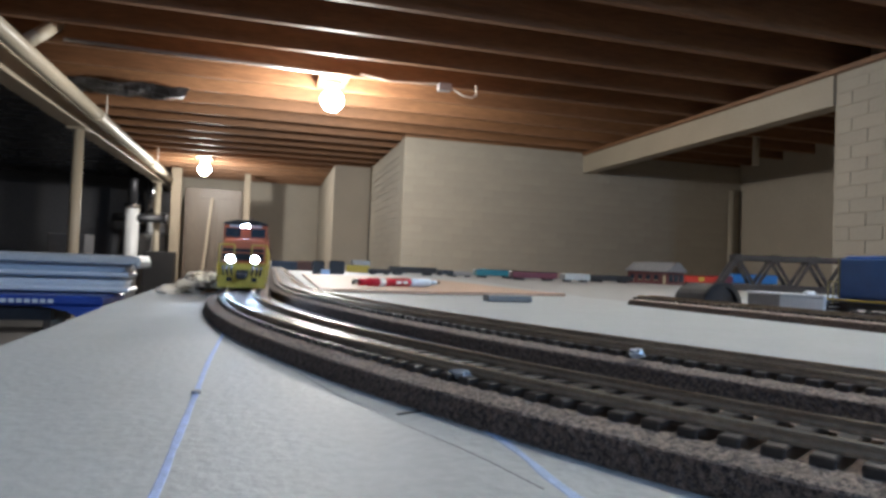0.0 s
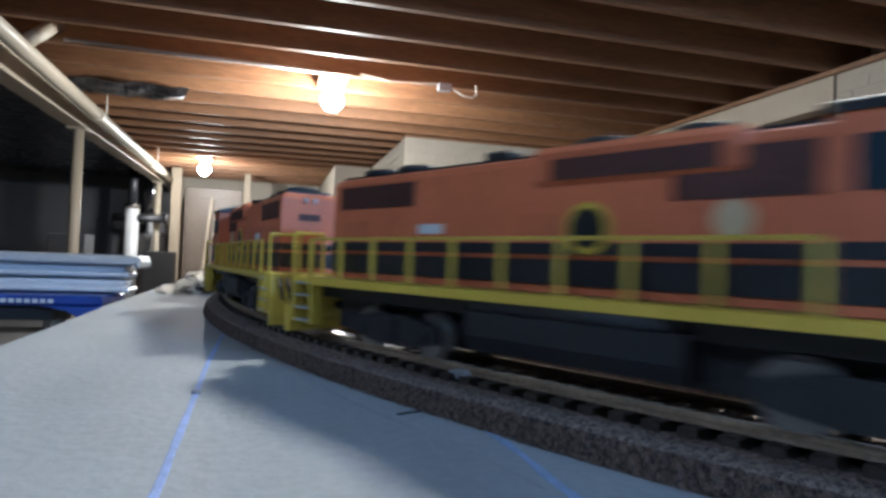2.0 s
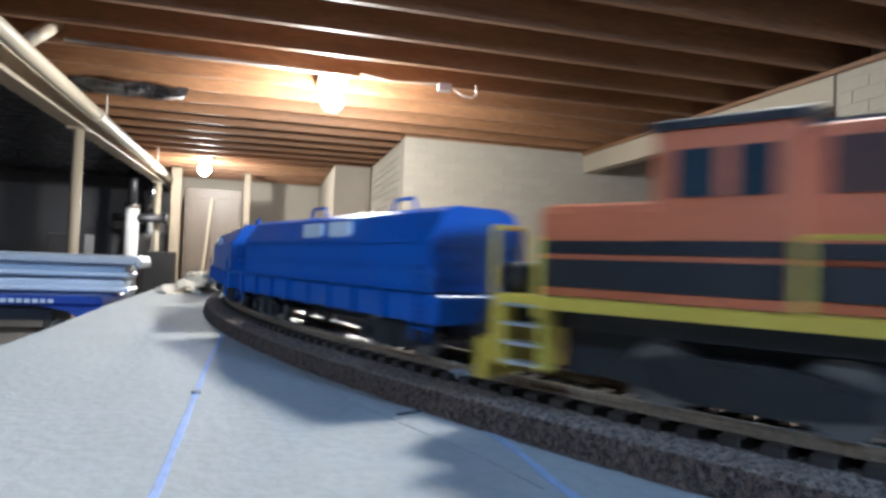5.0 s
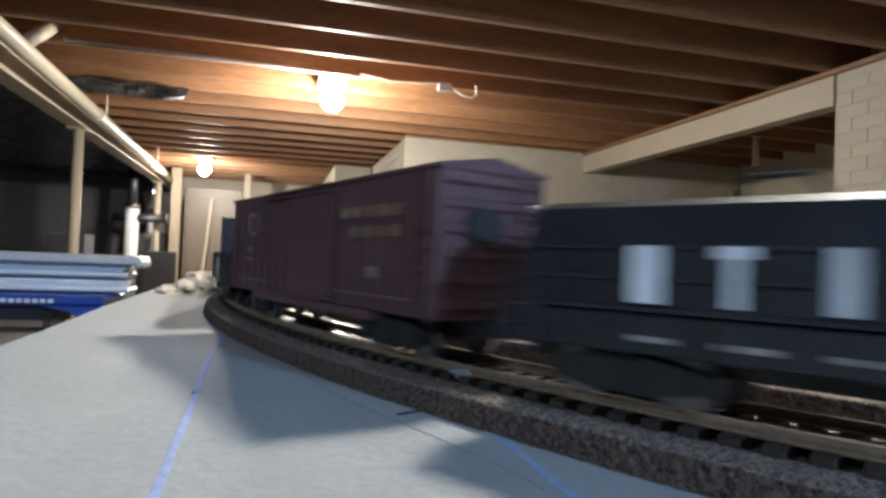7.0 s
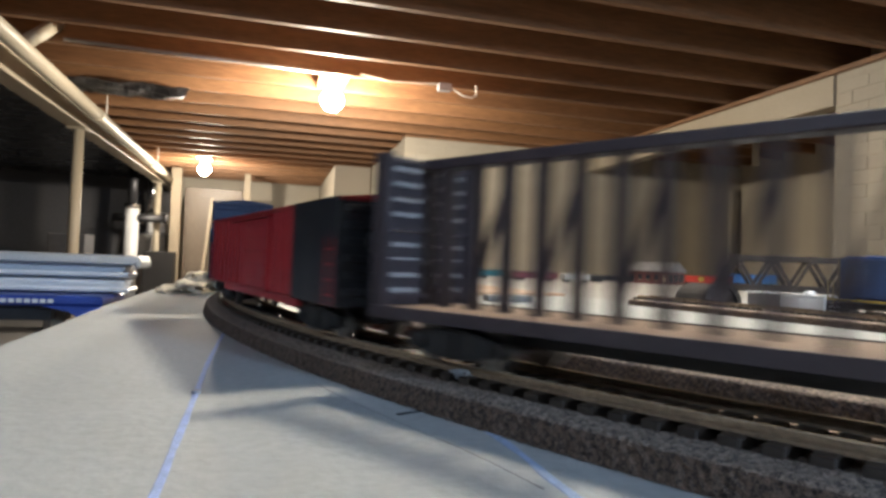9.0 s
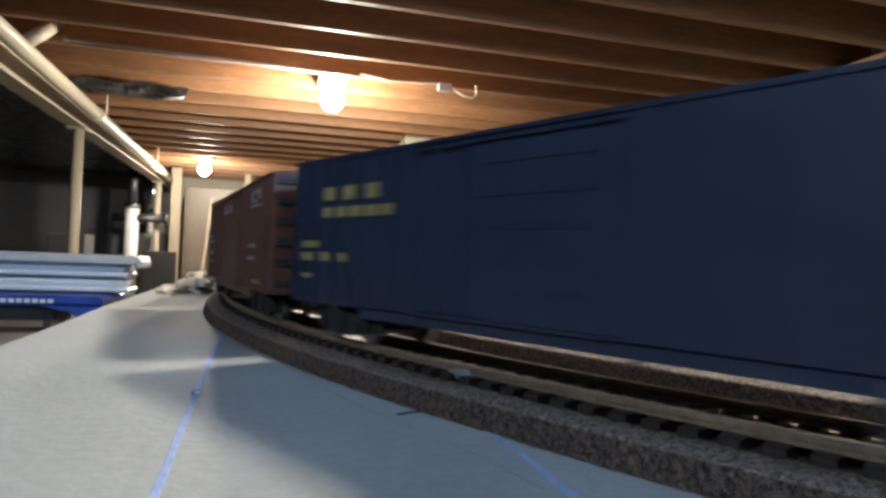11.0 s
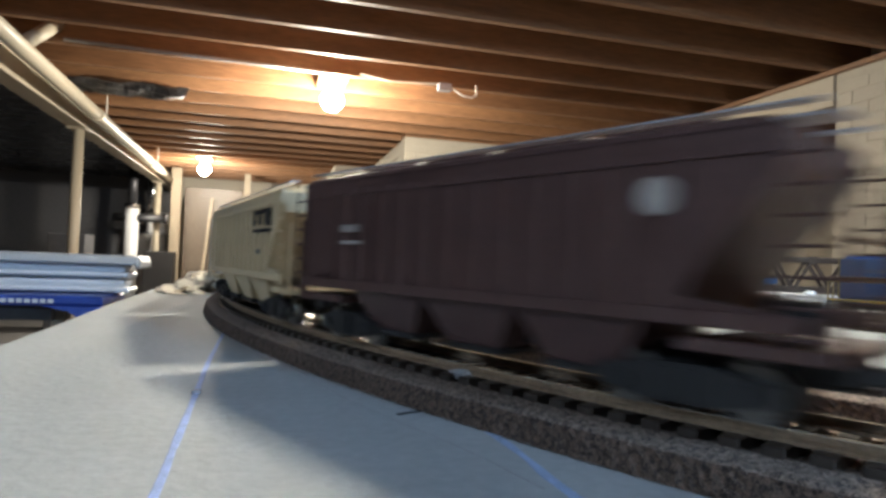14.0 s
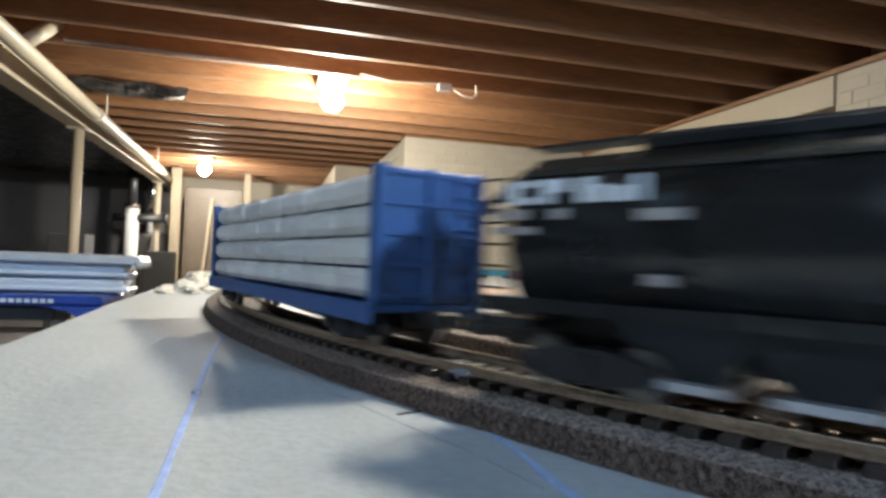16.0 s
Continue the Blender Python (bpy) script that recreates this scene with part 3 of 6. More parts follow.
def track(name, label, way, length, near, ties_label):
    """Cork roadbed, ties and two rails along way(s), s from 0 to length. near: the stretch whose ties are single pieces."""
    root = empty(name, label, "railway track", "tracks on the layout", "")
    fine = [way(length * i / 900) for i in range(901)]
    stations = [s * 0.012 for s in range(int(length / 0.012) + 1) if not near[0] < s * 0.012 < near[1]] + [near[0] + 0.0011 * i for i in range(int((near[1] - near[0]) / 0.0011))]
    grainy = [way(s) for s in sorted(stations)]
    slope = [(0.0212 - 0.0003 * i, 0.0002 + 0.00094 * i) for i in range(6)]
    bed = sweep(grainy, [(-o, z) for o, z in slope] + [(-0.0165, 0.0052), (-0.0138, 0.0052), (0.0138, 0.0052), (0.0165, 0.0052)] + slope[::-1])
    ragged(bed, 0.00024, 7)
    bedob = part("cork_roadbed", bed, "cork", root, "dark crumbly cork roadbed")
    strip = sweep(grainy, [(0.0126, 0.0047), (0.0126, 0.0063), (0.0146, 0.0062), (0.017, 0.0058), (0.0192, 0.0053), (0.0195, 0.0046)])
    ragged(strip, 0.00028, 8)
    part("worn_shoulder", strip, "corktop", root, "paler worn cork edge")
    strip = sweep(grainy, [(-0.0126, 0.0047), (-0.0126, 0.0063), (-0.0146, 0.0062), (-0.017, 0.0058), (-0.0192, 0.0053), (-0.0195, 0.0046)])
    ragged(strip, 0.00028, 9)
    part("worn_shoulder", strip, "corktop", root, "paler worn cork edge")
    for o in (-0.00825, 0.00825):
        part("rail", sweep(fine, [(o - 0.0012, 0.0078), (o - 0.0012, 0.0084), (o - 0.0004, 0.0089), (o - 0.0004, 0.0094), (o - 0.0006, 0.0095), (o - 0.0006, 0.00985), (o + 0.0006, 0.00985), (o + 0.0006, 0.0095), (o + 0.0004, 0.0094), (o + 0.0004, 0.0089), (o + 0.0012, 0.0084), (o + 0.0012, 0.0078)]), "rail", root)
        part("rail_head", sweep(fine, [(o - 0.0005, 0.0098), (o - 0.0005, 0.01), (o + 0.0005, 0.01), (o + 0.0005, 0.0098)]), "railtop", root, "bright worn rail head")
    step = 0.0066
    first = part("tie", boxes((-0.0018, 0.0018, -0.0132, 0.0132, 0.0045, 0.0079), bev=0.0003), "tie", root)
    rest = bmesh.new()
    k = 0
    for i in range(int(length / step)):
        x, y, h = way(i * step)
        if near[0] < i * step < near[1] and k < 296:
            m = pose(x, y, 0, 0, 0, math.degrees(h))
            if k == 0:
                first.matrix_basis = m
            else:
                again(first, root, m)
            k += 1
        else:
            c, s = math.cos(h), math.sin(h)
            vs = [rest.verts.new((x + c * a - s * b, y + s * a + c * b, z)) for a in (-0.0018, 0.0018) for b in (-0.0132, 0.0132) for z in (0.0045, 0.0079)]
            for q in ((0, 1, 3, 2), (4, 6, 7, 5), (0, 4, 5, 1), (2, 3, 7, 6), (1, 5, 7, 3)):
                rest.faces.new([vs[j] for j in q])
    ob = part("ties", rest, "tie", root)
    tagged(ob, ties_label, "", "", "stuff")
    return root


track("outer_track", "curved model railway track on dark cork roadbed", lambda s: on_track(s - 4.45), 8.9, (4.45 - 0.75, 4.45 + 0.75), "dark plastic ties of the far stretches")


def inner_way(s):
    """Second track: an easier arc inside the outer one, then straight."""
    cx, cy, r = 1.191, 0.673, 1.1735
    lead = 1.2
    if s < lead:
        return cx - r, cy + lead - s, -math.pi / 2
    a = math.pi + (s - lead) / r
    return cx + r * math.cos(a), cy + r * math.sin(a), a + math.pi / 2


track("inner_track", "second model railway track curving inside the first", inner_way, 2.4, (0.75, 2.3), "dark plastic ties of the far stretch")


def rear_way(s):
    """A straight siding along the white board's far edge."""
    return 0.366 + 0.1647 * s, 0.565 - 0.9863 * s, math.atan2(-0.9863, 0.1647)


track("rear_track", "straight model railway siding at the board's edge", rear_way, 0.5, (0.01, 0.48), "dark plastic ties at the siding's ends")

# ---- marks on the board ----
def mark(name, label, points, width, material, z=0.00012):
    ob = empty(name, label, "drawn line")
    dense = []
    n = len(points)
    for i in range(n - 1):
        p0, p1, p2, p3 = (Vector((*points[min(max(j, 0), n - 1)], 0)) for j in (i - 1, i, i + 1, i + 2))
        for k in range(6):
            u = k / 6
            dense.append(0.5 * ((2 * p1) + (p2 - p0) * u + (2 * p0 - 5 * p1 + 4 * p2 - p3) * u * u + (3 * p1 - p0 - 3 * p2 + p3) * u ** 3))
    dense.append(Vector((*points[-1], 0)))
    bm = bmesh.new()
    rows = []
    for i, p in enumerate(dense):
        d = (dense[min(i + 1, len(dense) - 1)] - dense[max(i - 1, 0)]).normalized()
        o = Vector((-d.y, d.x, 0)) * width / 2 * (0.85 + 0.3 * noise.noise(p * 90))
        rows.append([bm.verts.new(p + q + Vector((0, 0, h))) for q, h in ((o, 0.00002), (o * 0.8, z), (-o * 0.8, z), (-o, 0.00002))])
    for p, q in zip(rows, rows[1:]):
        for j in range(3):
            bm.faces.new((p[j], p[j + 1], q[j + 1], q[j]))
    part("stroke", bm, material, ob)
    return ob


mark("marker_line", "blue marker line drawn on the white board", [(-0.0185, 0.29), (-0.0177, 0.214), (-0.0162, 0.163), (-0.0154, 0.136), (-0.0149, 0.117), (-0.0144, 0.1), (-0.0142, 0.06)], 0.0017, "ink")
mark("marker_line", "blue marker line drawn beside the outer track", [(0.0445, 0.1235), (0.0451, 0.114), (0.0453, 0.104), (0.045, 0.095), (0.0453, 0.086), (0.046, 0.06)], 0.0023, "fadedink")
mark("pencil_line", "thin pencil line along the track's edge", [(-0.0014, 0.2327), (0.0081, 0.1976), (0.0179, 0.1603), (0.0272, 0.1338), (0.0362, 0.1102), (0.042, 0.09)], 0.0005, "pencil")
mark("pencil_dash", "short dark pencil dash beside the track", [(0.0285, 0.1387), (0.032, 0.1404), (0.0353, 0.1417)], 0.0014, "under", 0.0003)
dot = tagged(part("pencil_dot", rods(((-0.0162, 0.165, 0.00005), (-0.0162, 0.165, 0.0009), 0.0011), n=10), "pencil"), "dark dot on the blue marker line", "mark")


# ---- loose things on the boards ----
pen = empty("ball_pen", "red and white ball pen lying on plywood", "pen")
pen.matrix_basis = pose(0.148, 0.752, 0.0092, 0, 0, 30)
pen.scale = (0.88, 0.88, 0.88)
part("barrel", rods(((-0.05, 0, 0), (0.022, 0, 0), 0.0055), n=16), "redpen", pen)
part("cone", rods(((-0.066, 0, 0), (-0.05, 0, 0), 0.0045), n=16), "redpen", pen)
part("band", rods(((-0.034, 0, 0), (-0.024, 0, 0), 0.006), n=16), "porcelain", pen)
part("grip", rods(((0.022, 0, 0), (0.06, 0, 0), 0.0057), n=16), "penwhite", pen)
part("nose", rods(((0.06, 0, 0), (0.074, 0, 0), 0.0035), n=16), "penwhite", pen)
part("tip", rods(((0.074, 0, 0), (0.082, 0, 0), 0.0015), n=12), "chrome", pen)
part("push_button", rods(((-0.075, 0, 0), (-0.066, 0, 0), 0.0035), n=14), "chrome", pen)
for i in range(2):
    part("logo_bar", boxes((-0.006 + i * 0.012, 0.002 + i * 0.012, -0.0062, -0.0045, -0.002, 0.002)), "porcelain", pen)

sheet = empty("plywood_sheet", "thin tan plywood offcut lying on the board", "board")
bm = bmesh.new()
prism(bm, [(0.05, 0.66), (0.15, 0.655), (0.345, 0.7), (0.33, 0.78), (0.3, 1.25), (0.06, 1.28)], 0.0005, 0.0035, "z")
part("sheet", bm, "ply", sheet)
block = empty("wood_offcut", "small grey wooden offcut on the board", "board")
part("offcut", boxes((0.196, 0.24, 0.556, 0.572, 0.0005, 0.0068), bev=0.0008), "concrete", block)

for x, y, z in ((0.0449, 0.1445, 0.0075), (0.1115, 0.1745, 0.0085)):
    foil = empty("foil_scrap", "small crumpled shiny foil scrap beside the rail", "foil", "foil scraps")
    bm = bmesh.new()
    bmesh.ops.create_icosphere(bm, subdivisions=2, radius=1)
    rg = random.Random(int(x * 999))
    for v in bm.verts:
        v.co *= rg.uniform(0.4, 1.15)
        v.co = Vector((v.co.x * 0.0034, v.co.y * 0.0024, v.co.z * 0.0018))
    part("scrap", bm, "galv", foil)
    foil.matrix_basis = pose(x, y, z, 0, 0, 140)

lump = empty("plaster_cloth", "crumpled off-white plaster cloth at the board's end", "cloth")
for k, (x, y, wide, long_, high) in enumerate(((-0.072, 0.62, 0.03, 0.06, 0.012), (-0.062, 0.72, 0.028, 0.07, 0.017), (-0.085, 0.86, 0.026, 0.08, 0.016))):
    bm = bmesh.new()
    bmesh.ops.create_icosphere(bm, subdivisions=4, radius=1)
    for v in bm.verts:
        f = 0.8 + 0.35 * noise.noise(v.co * 1.8 + Vector((k * 7, 0, 0))) + 0.14 * noise.noise(v.co * 6 + Vector((k * 3, 5, 0)))
        v.co = Vector((x + v.co.x * wide * f, y + v.co.y * long_ * f, max(0.0, v.co.z) ** 1.5 * high * f))
    part("fold", bm, "plasterlump", lump)


# ---- the train: local x forward, z from the rail's top ----
CARS = []
SHARED = {}


def truck(parent, x, yaw):
    """A two-axle truck with side frames, bolster, axles and four wheels."""
    if not SHARED:
        bm = boxes((-0.0035, 0.0035, -0.0128, 0.0128, 0.0045, 0.0085), bev=0.0004)
        for s in (-1, 1):
            prism(bm, [(-0.0155, 0.0035), (-0.0155, 0.0066), (-0.006, 0.0086), (0.006, 0.0086), (0.0155, 0.0066), (0.0155, 0.0035), (0.006, 0.0018), (-0.006, 0.0018)], s * 0.0112, s * 0.0134, "y")
            for xx in (-0.011, 0.011):
                rod(bm, (xx, s * 0.0132, 0.0048), (xx, s * 0.0146, 0.0048), 0.0018, 10)
            box(bm, -0.0022, 0.0022, min(s * 0.0132, s * 0.0143), max(s * 0.0132, s * 0.0143), 0.0025, 0.0078)
        SHARED["truck"] = bm
        wh = bmesh.new()
        rod(wh, (0, -0.0014, 0), (0, 0.0008, 0), 0.0048, 20)
        rod(wh, (0, 0.0008, 0), (0, 0.0013, 0), 0.0055, 20)
        ob = part("truck", SHARED["truck"], "under", parent)
        SHARED["truck_ob"] = ob
        ob.matrix_basis = pose(x, 0, 0, 0, 0, yaw)
        SHARED["wheel"] = part("wheel", wh, "wheel", ob)
        SHARED["wheel"].matrix_basis = pose(-0.011, -0.009, 0.0048)
        SHARED["axle"] = part("axle", rods(((0, -0.0095, 0), (0, 0.0095, 0), 0.0011), n=8), "wheel", ob)
        SHARED["axle"].matrix_basis = pose(-0.011, 0, 0.0048)
        done = 1
    else:
        ob = again(SHARED["truck_ob"], parent, pose(x, 0, 0, 0, 0, yaw))
        done = 0
    for i, xx in enumerate((-0.011, 0.011)):
        for s in (-1, 1):
            if done and i == 0 and s == -1:
                continue
            again(SHARED["wheel"], ob, pose(xx, 0.009 * s, 0.0048, 0, 0, 0 if s < 0 else 180))
        if not (done and i == 0):
            again(SHARED["axle"], ob, pose(xx, 0, 0.0048))
    return ob


def car(name, label, front, rear, category="railway car", inset=0.026, trucks=True):
    """An Empty for a car whose ends lie front and rear metres along the train."""
    root = empty(name, label, category, "cars of the train")
    L = front - rear
    CARS.append((root, (front + rear) / 2, L / 2 - inset))
    if trucks:
        yaw = math.degrees((L / 2 - inset) / RAD)
        truck(root, L / 2 - inset, yaw)
        truck(root, -L / 2 + inset, -yaw)
    for s in (-1, 1):
        bm = boxes((s * (L / 2 + 0.003) - 0.012, s * (L / 2 + 0.003) + 0.007, -0.0017, 0.0017, 0.0078, 0.0105), (s * (L / 2 + 0.009) - 0.003, s * (L / 2 + 0.009) + 0.003, -0.0035, 0.0035, 0.0072, 0.0112), bev=0.0005)
        part("coupler", bm, "under", root)
    return root, L


def words(root, rows, material="white", side=-1):
    """Bars for lettering on the car's side: (x0, x1, z0, z1, distance of the wall from the middle)."""
    for x0, x1, z0, z1, w in rows:
        a, b = sorted((side * (w + 0.0003), side * (w - 0.0006)))
        part("lettering", boxes((x0, x1, a, b, z0, z1)), material, root)


def letters(root, x0, x1, z0, z1, w, n, material="white", gap=0.3):
    """n upright letter-sized bars in a row."""
    d = (x1 - x0) / n
    words(root, [(x0 + i * d, x0 + i * d + d * (1 - gap), z0, z1, w) for i in range(n)], material)


def ladder(root, x, w, z0, z1, material, side=-1):
    bm = bmesh.new()
    for dx in (-0.0035, 0.0035):
        rod(bm, (x + dx, side * w, z0), (x + dx, side * w, z1), 0.0003, 5)
    z = z0 + 0.003
    while z < z1:
        rod(bm, (x - 0.0035, side * w, z), (x + 0.0035, side * w, z), 0.0003, 5)
        z += 0.0045
    part("ladder", bm, material, root)


def end_ladder(root, x, y, z0, z1, material):
    bm = bmesh.new()
    for dy in (-0.0035, 0.0035):
        rod(bm, (x, y + dy, z0), (x, y + dy, z1), 0.0003, 5)
    z = z0 + 0.003
    while z < z1:
        rod(bm, (x, y - 0.0035, z), (x, y + 0.0035, z), 0.0003, 5)
        z += 0.0045
    part("end_ladder", bm, material, root)


def boxcar(name, label, front, rear, paint, top, door=0.036, door_x=0.0, ribs=9, roof=None, peak=0.0022, dark_door=False, door_ribs=6, dark_gaps=False, endcap=None):
    root, L = car(name, label, front, rear, "boxcar")
    W, h = 0.0165, L / 2
    z0 = 0.0105
    part("shell", boxes((-h, h, -W, W, z0, top), bev=0.0005), paint, root)
    bm = bmesh.new()
    prism(bm, [(-W - 0.0006, top - 0.0008), (W + 0.0006, top - 0.0008), (W + 0.0006, top + 0.0002), (0, top + peak), (-W - 0.0006, top + 0.0002)], -h - 0.0006, h + 0.0006, "x")
    part("roof", bm, roof or paint, root)
    n = int(L / 0.014)
    seam = None
    for i in range(1, n):
        m = pose(-h + L * i / n, 0, 0)
        if seam is None:
            bm = bmesh.new()
            prism(bm, [(-W, top + 0.0002), (0, top + peak + 0.0005), (W, top + 0.0002), (0, top + peak - 0.0003)], -0.0005, 0.0005, "x")
            seam = part("roof_seam", bm, roof or paint, root)
            seam.matrix_basis = m
        else:
            again(seam, root, m)
    rib = None
    for side in (-1, 1):
        spans = [(-h, door_x - door / 2), (door_x + door / 2, h)]
        for a, b in spans:
            for i in range(ribs):
                x = a + (b - a) * (i + 0.5) / ribs
                m = pose(x, side * W, 0)
                if rib is None:
                    rib = part("side_post", boxes((-0.0008, 0.0008, -0.0006, 0.0006, z0 + 0.001, top - 0.0015), bev=0.0002), paint, root)
                    rib.matrix_basis = m
                else:
                    again(rib, root, m)
        y0, y1 = sorted((side * (W + 0.0012), side * (W - 0.0004)))
        leaf = part("sliding_door", boxes((door_x - door / 2, door_x + door / 2, y0, y1, z0 + 0.001, top - 0.003), bev=0.0003), "black" if dark_door else paint, root)
        for k in range(1, door_ribs):
            zz = z0 + (top - z0) * k / door_ribs
            a, b = sorted((side * (W + 0.0011), side * (W + 0.0016)))
            part("door_rib", boxes((door_x - door / 2 + 0.002, door_x + door / 2 - 0.002, a, b, zz - 0.0005, zz + 0.0005)), "black" if dark_door else paint, leaf)
        if dark_gaps:
            for xg in (door_x - door / 2 - 0.0022, door_x + door / 2 + 0.0004):
                a, b = sorted((side * W, side * (W + 0.0004)))
                part("door_gap", boxes((xg - 0.0006, xg + 0.0026, a, b, z0 + 0.001, top - 0.003)), "under", root)
        for zz in (z0 + 0.0004, top - 0.0026):
            a, b = sorted((side * W, side * (W + 0.0018)))
            part("door_track", boxes((-door * 1.05, door * 0.55, a, b, zz, zz + 0.0008)), paint, root)
        ladder(root, h - 0.005, W + 0.001, z0, top * 0.72, paint, side)
        ladder(root, -h + 0.005, W + 0.001, z0, top * 0.72, paint, side)
        a, b = sorted((side * (W - 0.001), side * (W + 0.0003)))
        part("side_sill", boxes((-h * 0.62, h * 0.62, a, b, z0 - 0.0025, z0)), paint, root)
    for s in (-1, 1):
        for k in range(6):
            zz = z0 + 0.004 + (top - z0 - 0.007) * k / 5
            bm = boxes((min(s * h, s * (h + 0.0011)), max(s * h, s * (h + 0.0011)), -W + 0.0015, W - 0.0015, zz - 0.0013, zz + 0.0013), bev=0.0005)
            part("end_rib", bm, endcap or paint, root)
        end_ladder(root, s * (h + 0.0018), 0.011, z0, top, paint)
        bm = rods(((s * (h + 0.001), -0.004, top * 0.7), (s * (h + 0.003), -0.004, top * 0.7), 0.0045), n=14)
        part("brake_wheel", bm, "under", root)
    part("underframe", boxes((-h, h, -0.004, 0.004, 0.006, z0), (-h * 0.6, h * 0.6, -0.011, 0.011, 0.0088, z0 + 0.0001)), "under", root)
    return root, h


def hopper(name, label, front, rear, paint, top=0.0492, ribs=11, roofpaint=None, rib_on=True, bays=3):
    """A covered hopper: tall flat sides on slope sheets, open ends, three discharge bays."""
    root, L = car(name, label, front, rear, "hopper car")
    h, W = L / 2, 0.0168
    zs = 0.0165
    bm = bmesh.new()
    prism(bm, [(-h + 0.005, zs), (h - 0.025, zs), (h - 0.021, 0.024), (h - 0.014, 0.033), (h - 0.008, 0.04), (h - 0.007, top - 0.002), (h - 0.009, top), (-h + 0.006, top), (-h + 0.004, top - 0.002)], -W, W, "y")
    bmesh.ops.bevel(bm, geom=[e for e in bm.edges if abs(e.verts[0].co.z - top) < 1e-4 and abs(e.verts[1].co.z - top) < 1e-4], offset=0.003, segments=2, affect="EDGES", profile=0.5)
    part("tank", bm, paint, root)
    for side in (-1, 1):
        a, b = sorted((side * (W - 0.001), side * (W + 0.0006)))
        part("side_sill", boxes((-h + 0.004, h - 0.004, a, b, zs - 0.001, zs + 0.0018), bev=0.0002), paint, root)
        part("top_chord", boxes((-h + 0.006, h - 0.006, a, b, top - 0.0065, top - 0.005)), paint, root)
        for s in (-1, 1):
            bm = bmesh.new()
            prism(bm, [(s * (h - 0.0245), zs + 0.004), (s * (h - 0.0245), zs), (s * (h - 0.004), zs), (s * (h - 0.004), zs + 0.0015)], side * W, side * (W - 0.0012), "y")
            part("sill_gusset", bm, paint, root)
            box_ = boxes((min(s * h, s * (h - 0.0012)), max(s * h, s * (h - 0.0012)), min(side * 0.0155, side * 0.0143), max(side * 0.0155, side * 0.0143), 0.013, 0.036))
            part("corner_post", box_, paint, root)
            ladder(root, s * (h - 0.004), W + 0.0007, 0.012, top - 0.004, paint, side)
    rib = None
    if rib_on:
        for side in (-1, 1):
            for i in range(ribs):
                x = -h + 0.0235 + (L - 0.047) * i / (ribs - 1)
                m = pose(x, side * (W + 0.0004), 0)
                if rib is None:
                    rib = part("side_post", boxes((-0.0006, 0.0006, -0.0006, 0.00008, zs + 0.0015, top - 0.005), bev=0.0001), paint, root)
                    rib.matrix_basis = m
                else:
                    again(rib, root, m)
    span = (L - 0.062) / bays
    for i in range(bays):
        x = -h + 0.031 + span * (i + 0.5)
        bm = bmesh.new()
        up = [bm.verts.new((x + a * span * 0.5, b * 0.0155, zs - 0.0005)) for a, b in ((-1, -1), (1, -1), (1, 1), (-1, 1))]
        dn = [bm.verts.new((x + a * span * 0.27, b * 0.0115, 0.0052)) for a, b in ((-1, -1), (1, -1), (1, 1), (-1, 1))]
        bm.faces.new(up)
        bm.faces.new(dn)
        for j in range(4):
            bm.faces.new((up[j], up[(j + 1) % 4], dn[(j + 1) % 4], dn[j]))
        part("discharge_bay", bm, paint, root)
        part("outlet_gate", boxes((x - span * 0.27 - 0.001, x + span * 0.27 + 0.001, -0.0125, 0.0125, 0.0038, 0.0054), bev=0.0003), "under", root)
    for s in (-1, 1):
        x0, x1 = sorted((s * (h - 0.024), s * h))
        part("end_platform", boxes((x0, x1, -0.0155, 0.0155, 0.0112, 0.0135), bev=0.0003), paint, root)
        end_ladder(root, s * (h - 0.001), 0.0095, 0.0135, top - 0.006, paint)
        part("end_rail", rods(((s * (h - 0.0006), -0.015, 0.024), (s * (h - 0.0006), 0.015, 0.024), 0.0005), ((s * (h - 0.0006), -0.015, 0.03), (s * (h - 0.0006), 0.015, 0.03), 0.0005), n=5), paint, root)
        part("brake_cylinder", rods(((s * (h - 0.016), 0.004, 0.017), (s * (h - 0.007), 0.004, 0.017), 0.003), n=10), "under", root)
    part("roof_walk", boxes((-h + 0.004, h - 0.004, -0.004, 0.004, top + 0.0012, top + 0.0018), (-h + 0.004, h - 0.004, -0.0145, -0.0115, top + 0.0012, top + 0.0016), (-h + 0.004, h - 0.004, 0.0115, 0.0145, top + 0.0012, top + 0.0016)), "galv", root, "bare metal roof walk")
    for i in range(4):
        x = -h + 0.02 + (L - 0.04) * (i + 0.5) / 4
        part("hatch", boxes((x - 0.013, x + 0.013, -0.0065, 0.0065, top - 0.0002, top + 0.0028), bev=0.0006), roofpaint or paint, root)
    part("centre_sill", boxes((-h, h, -0.004, 0.004, 0.0065, 0.0112)), "under", root)
    return root, h


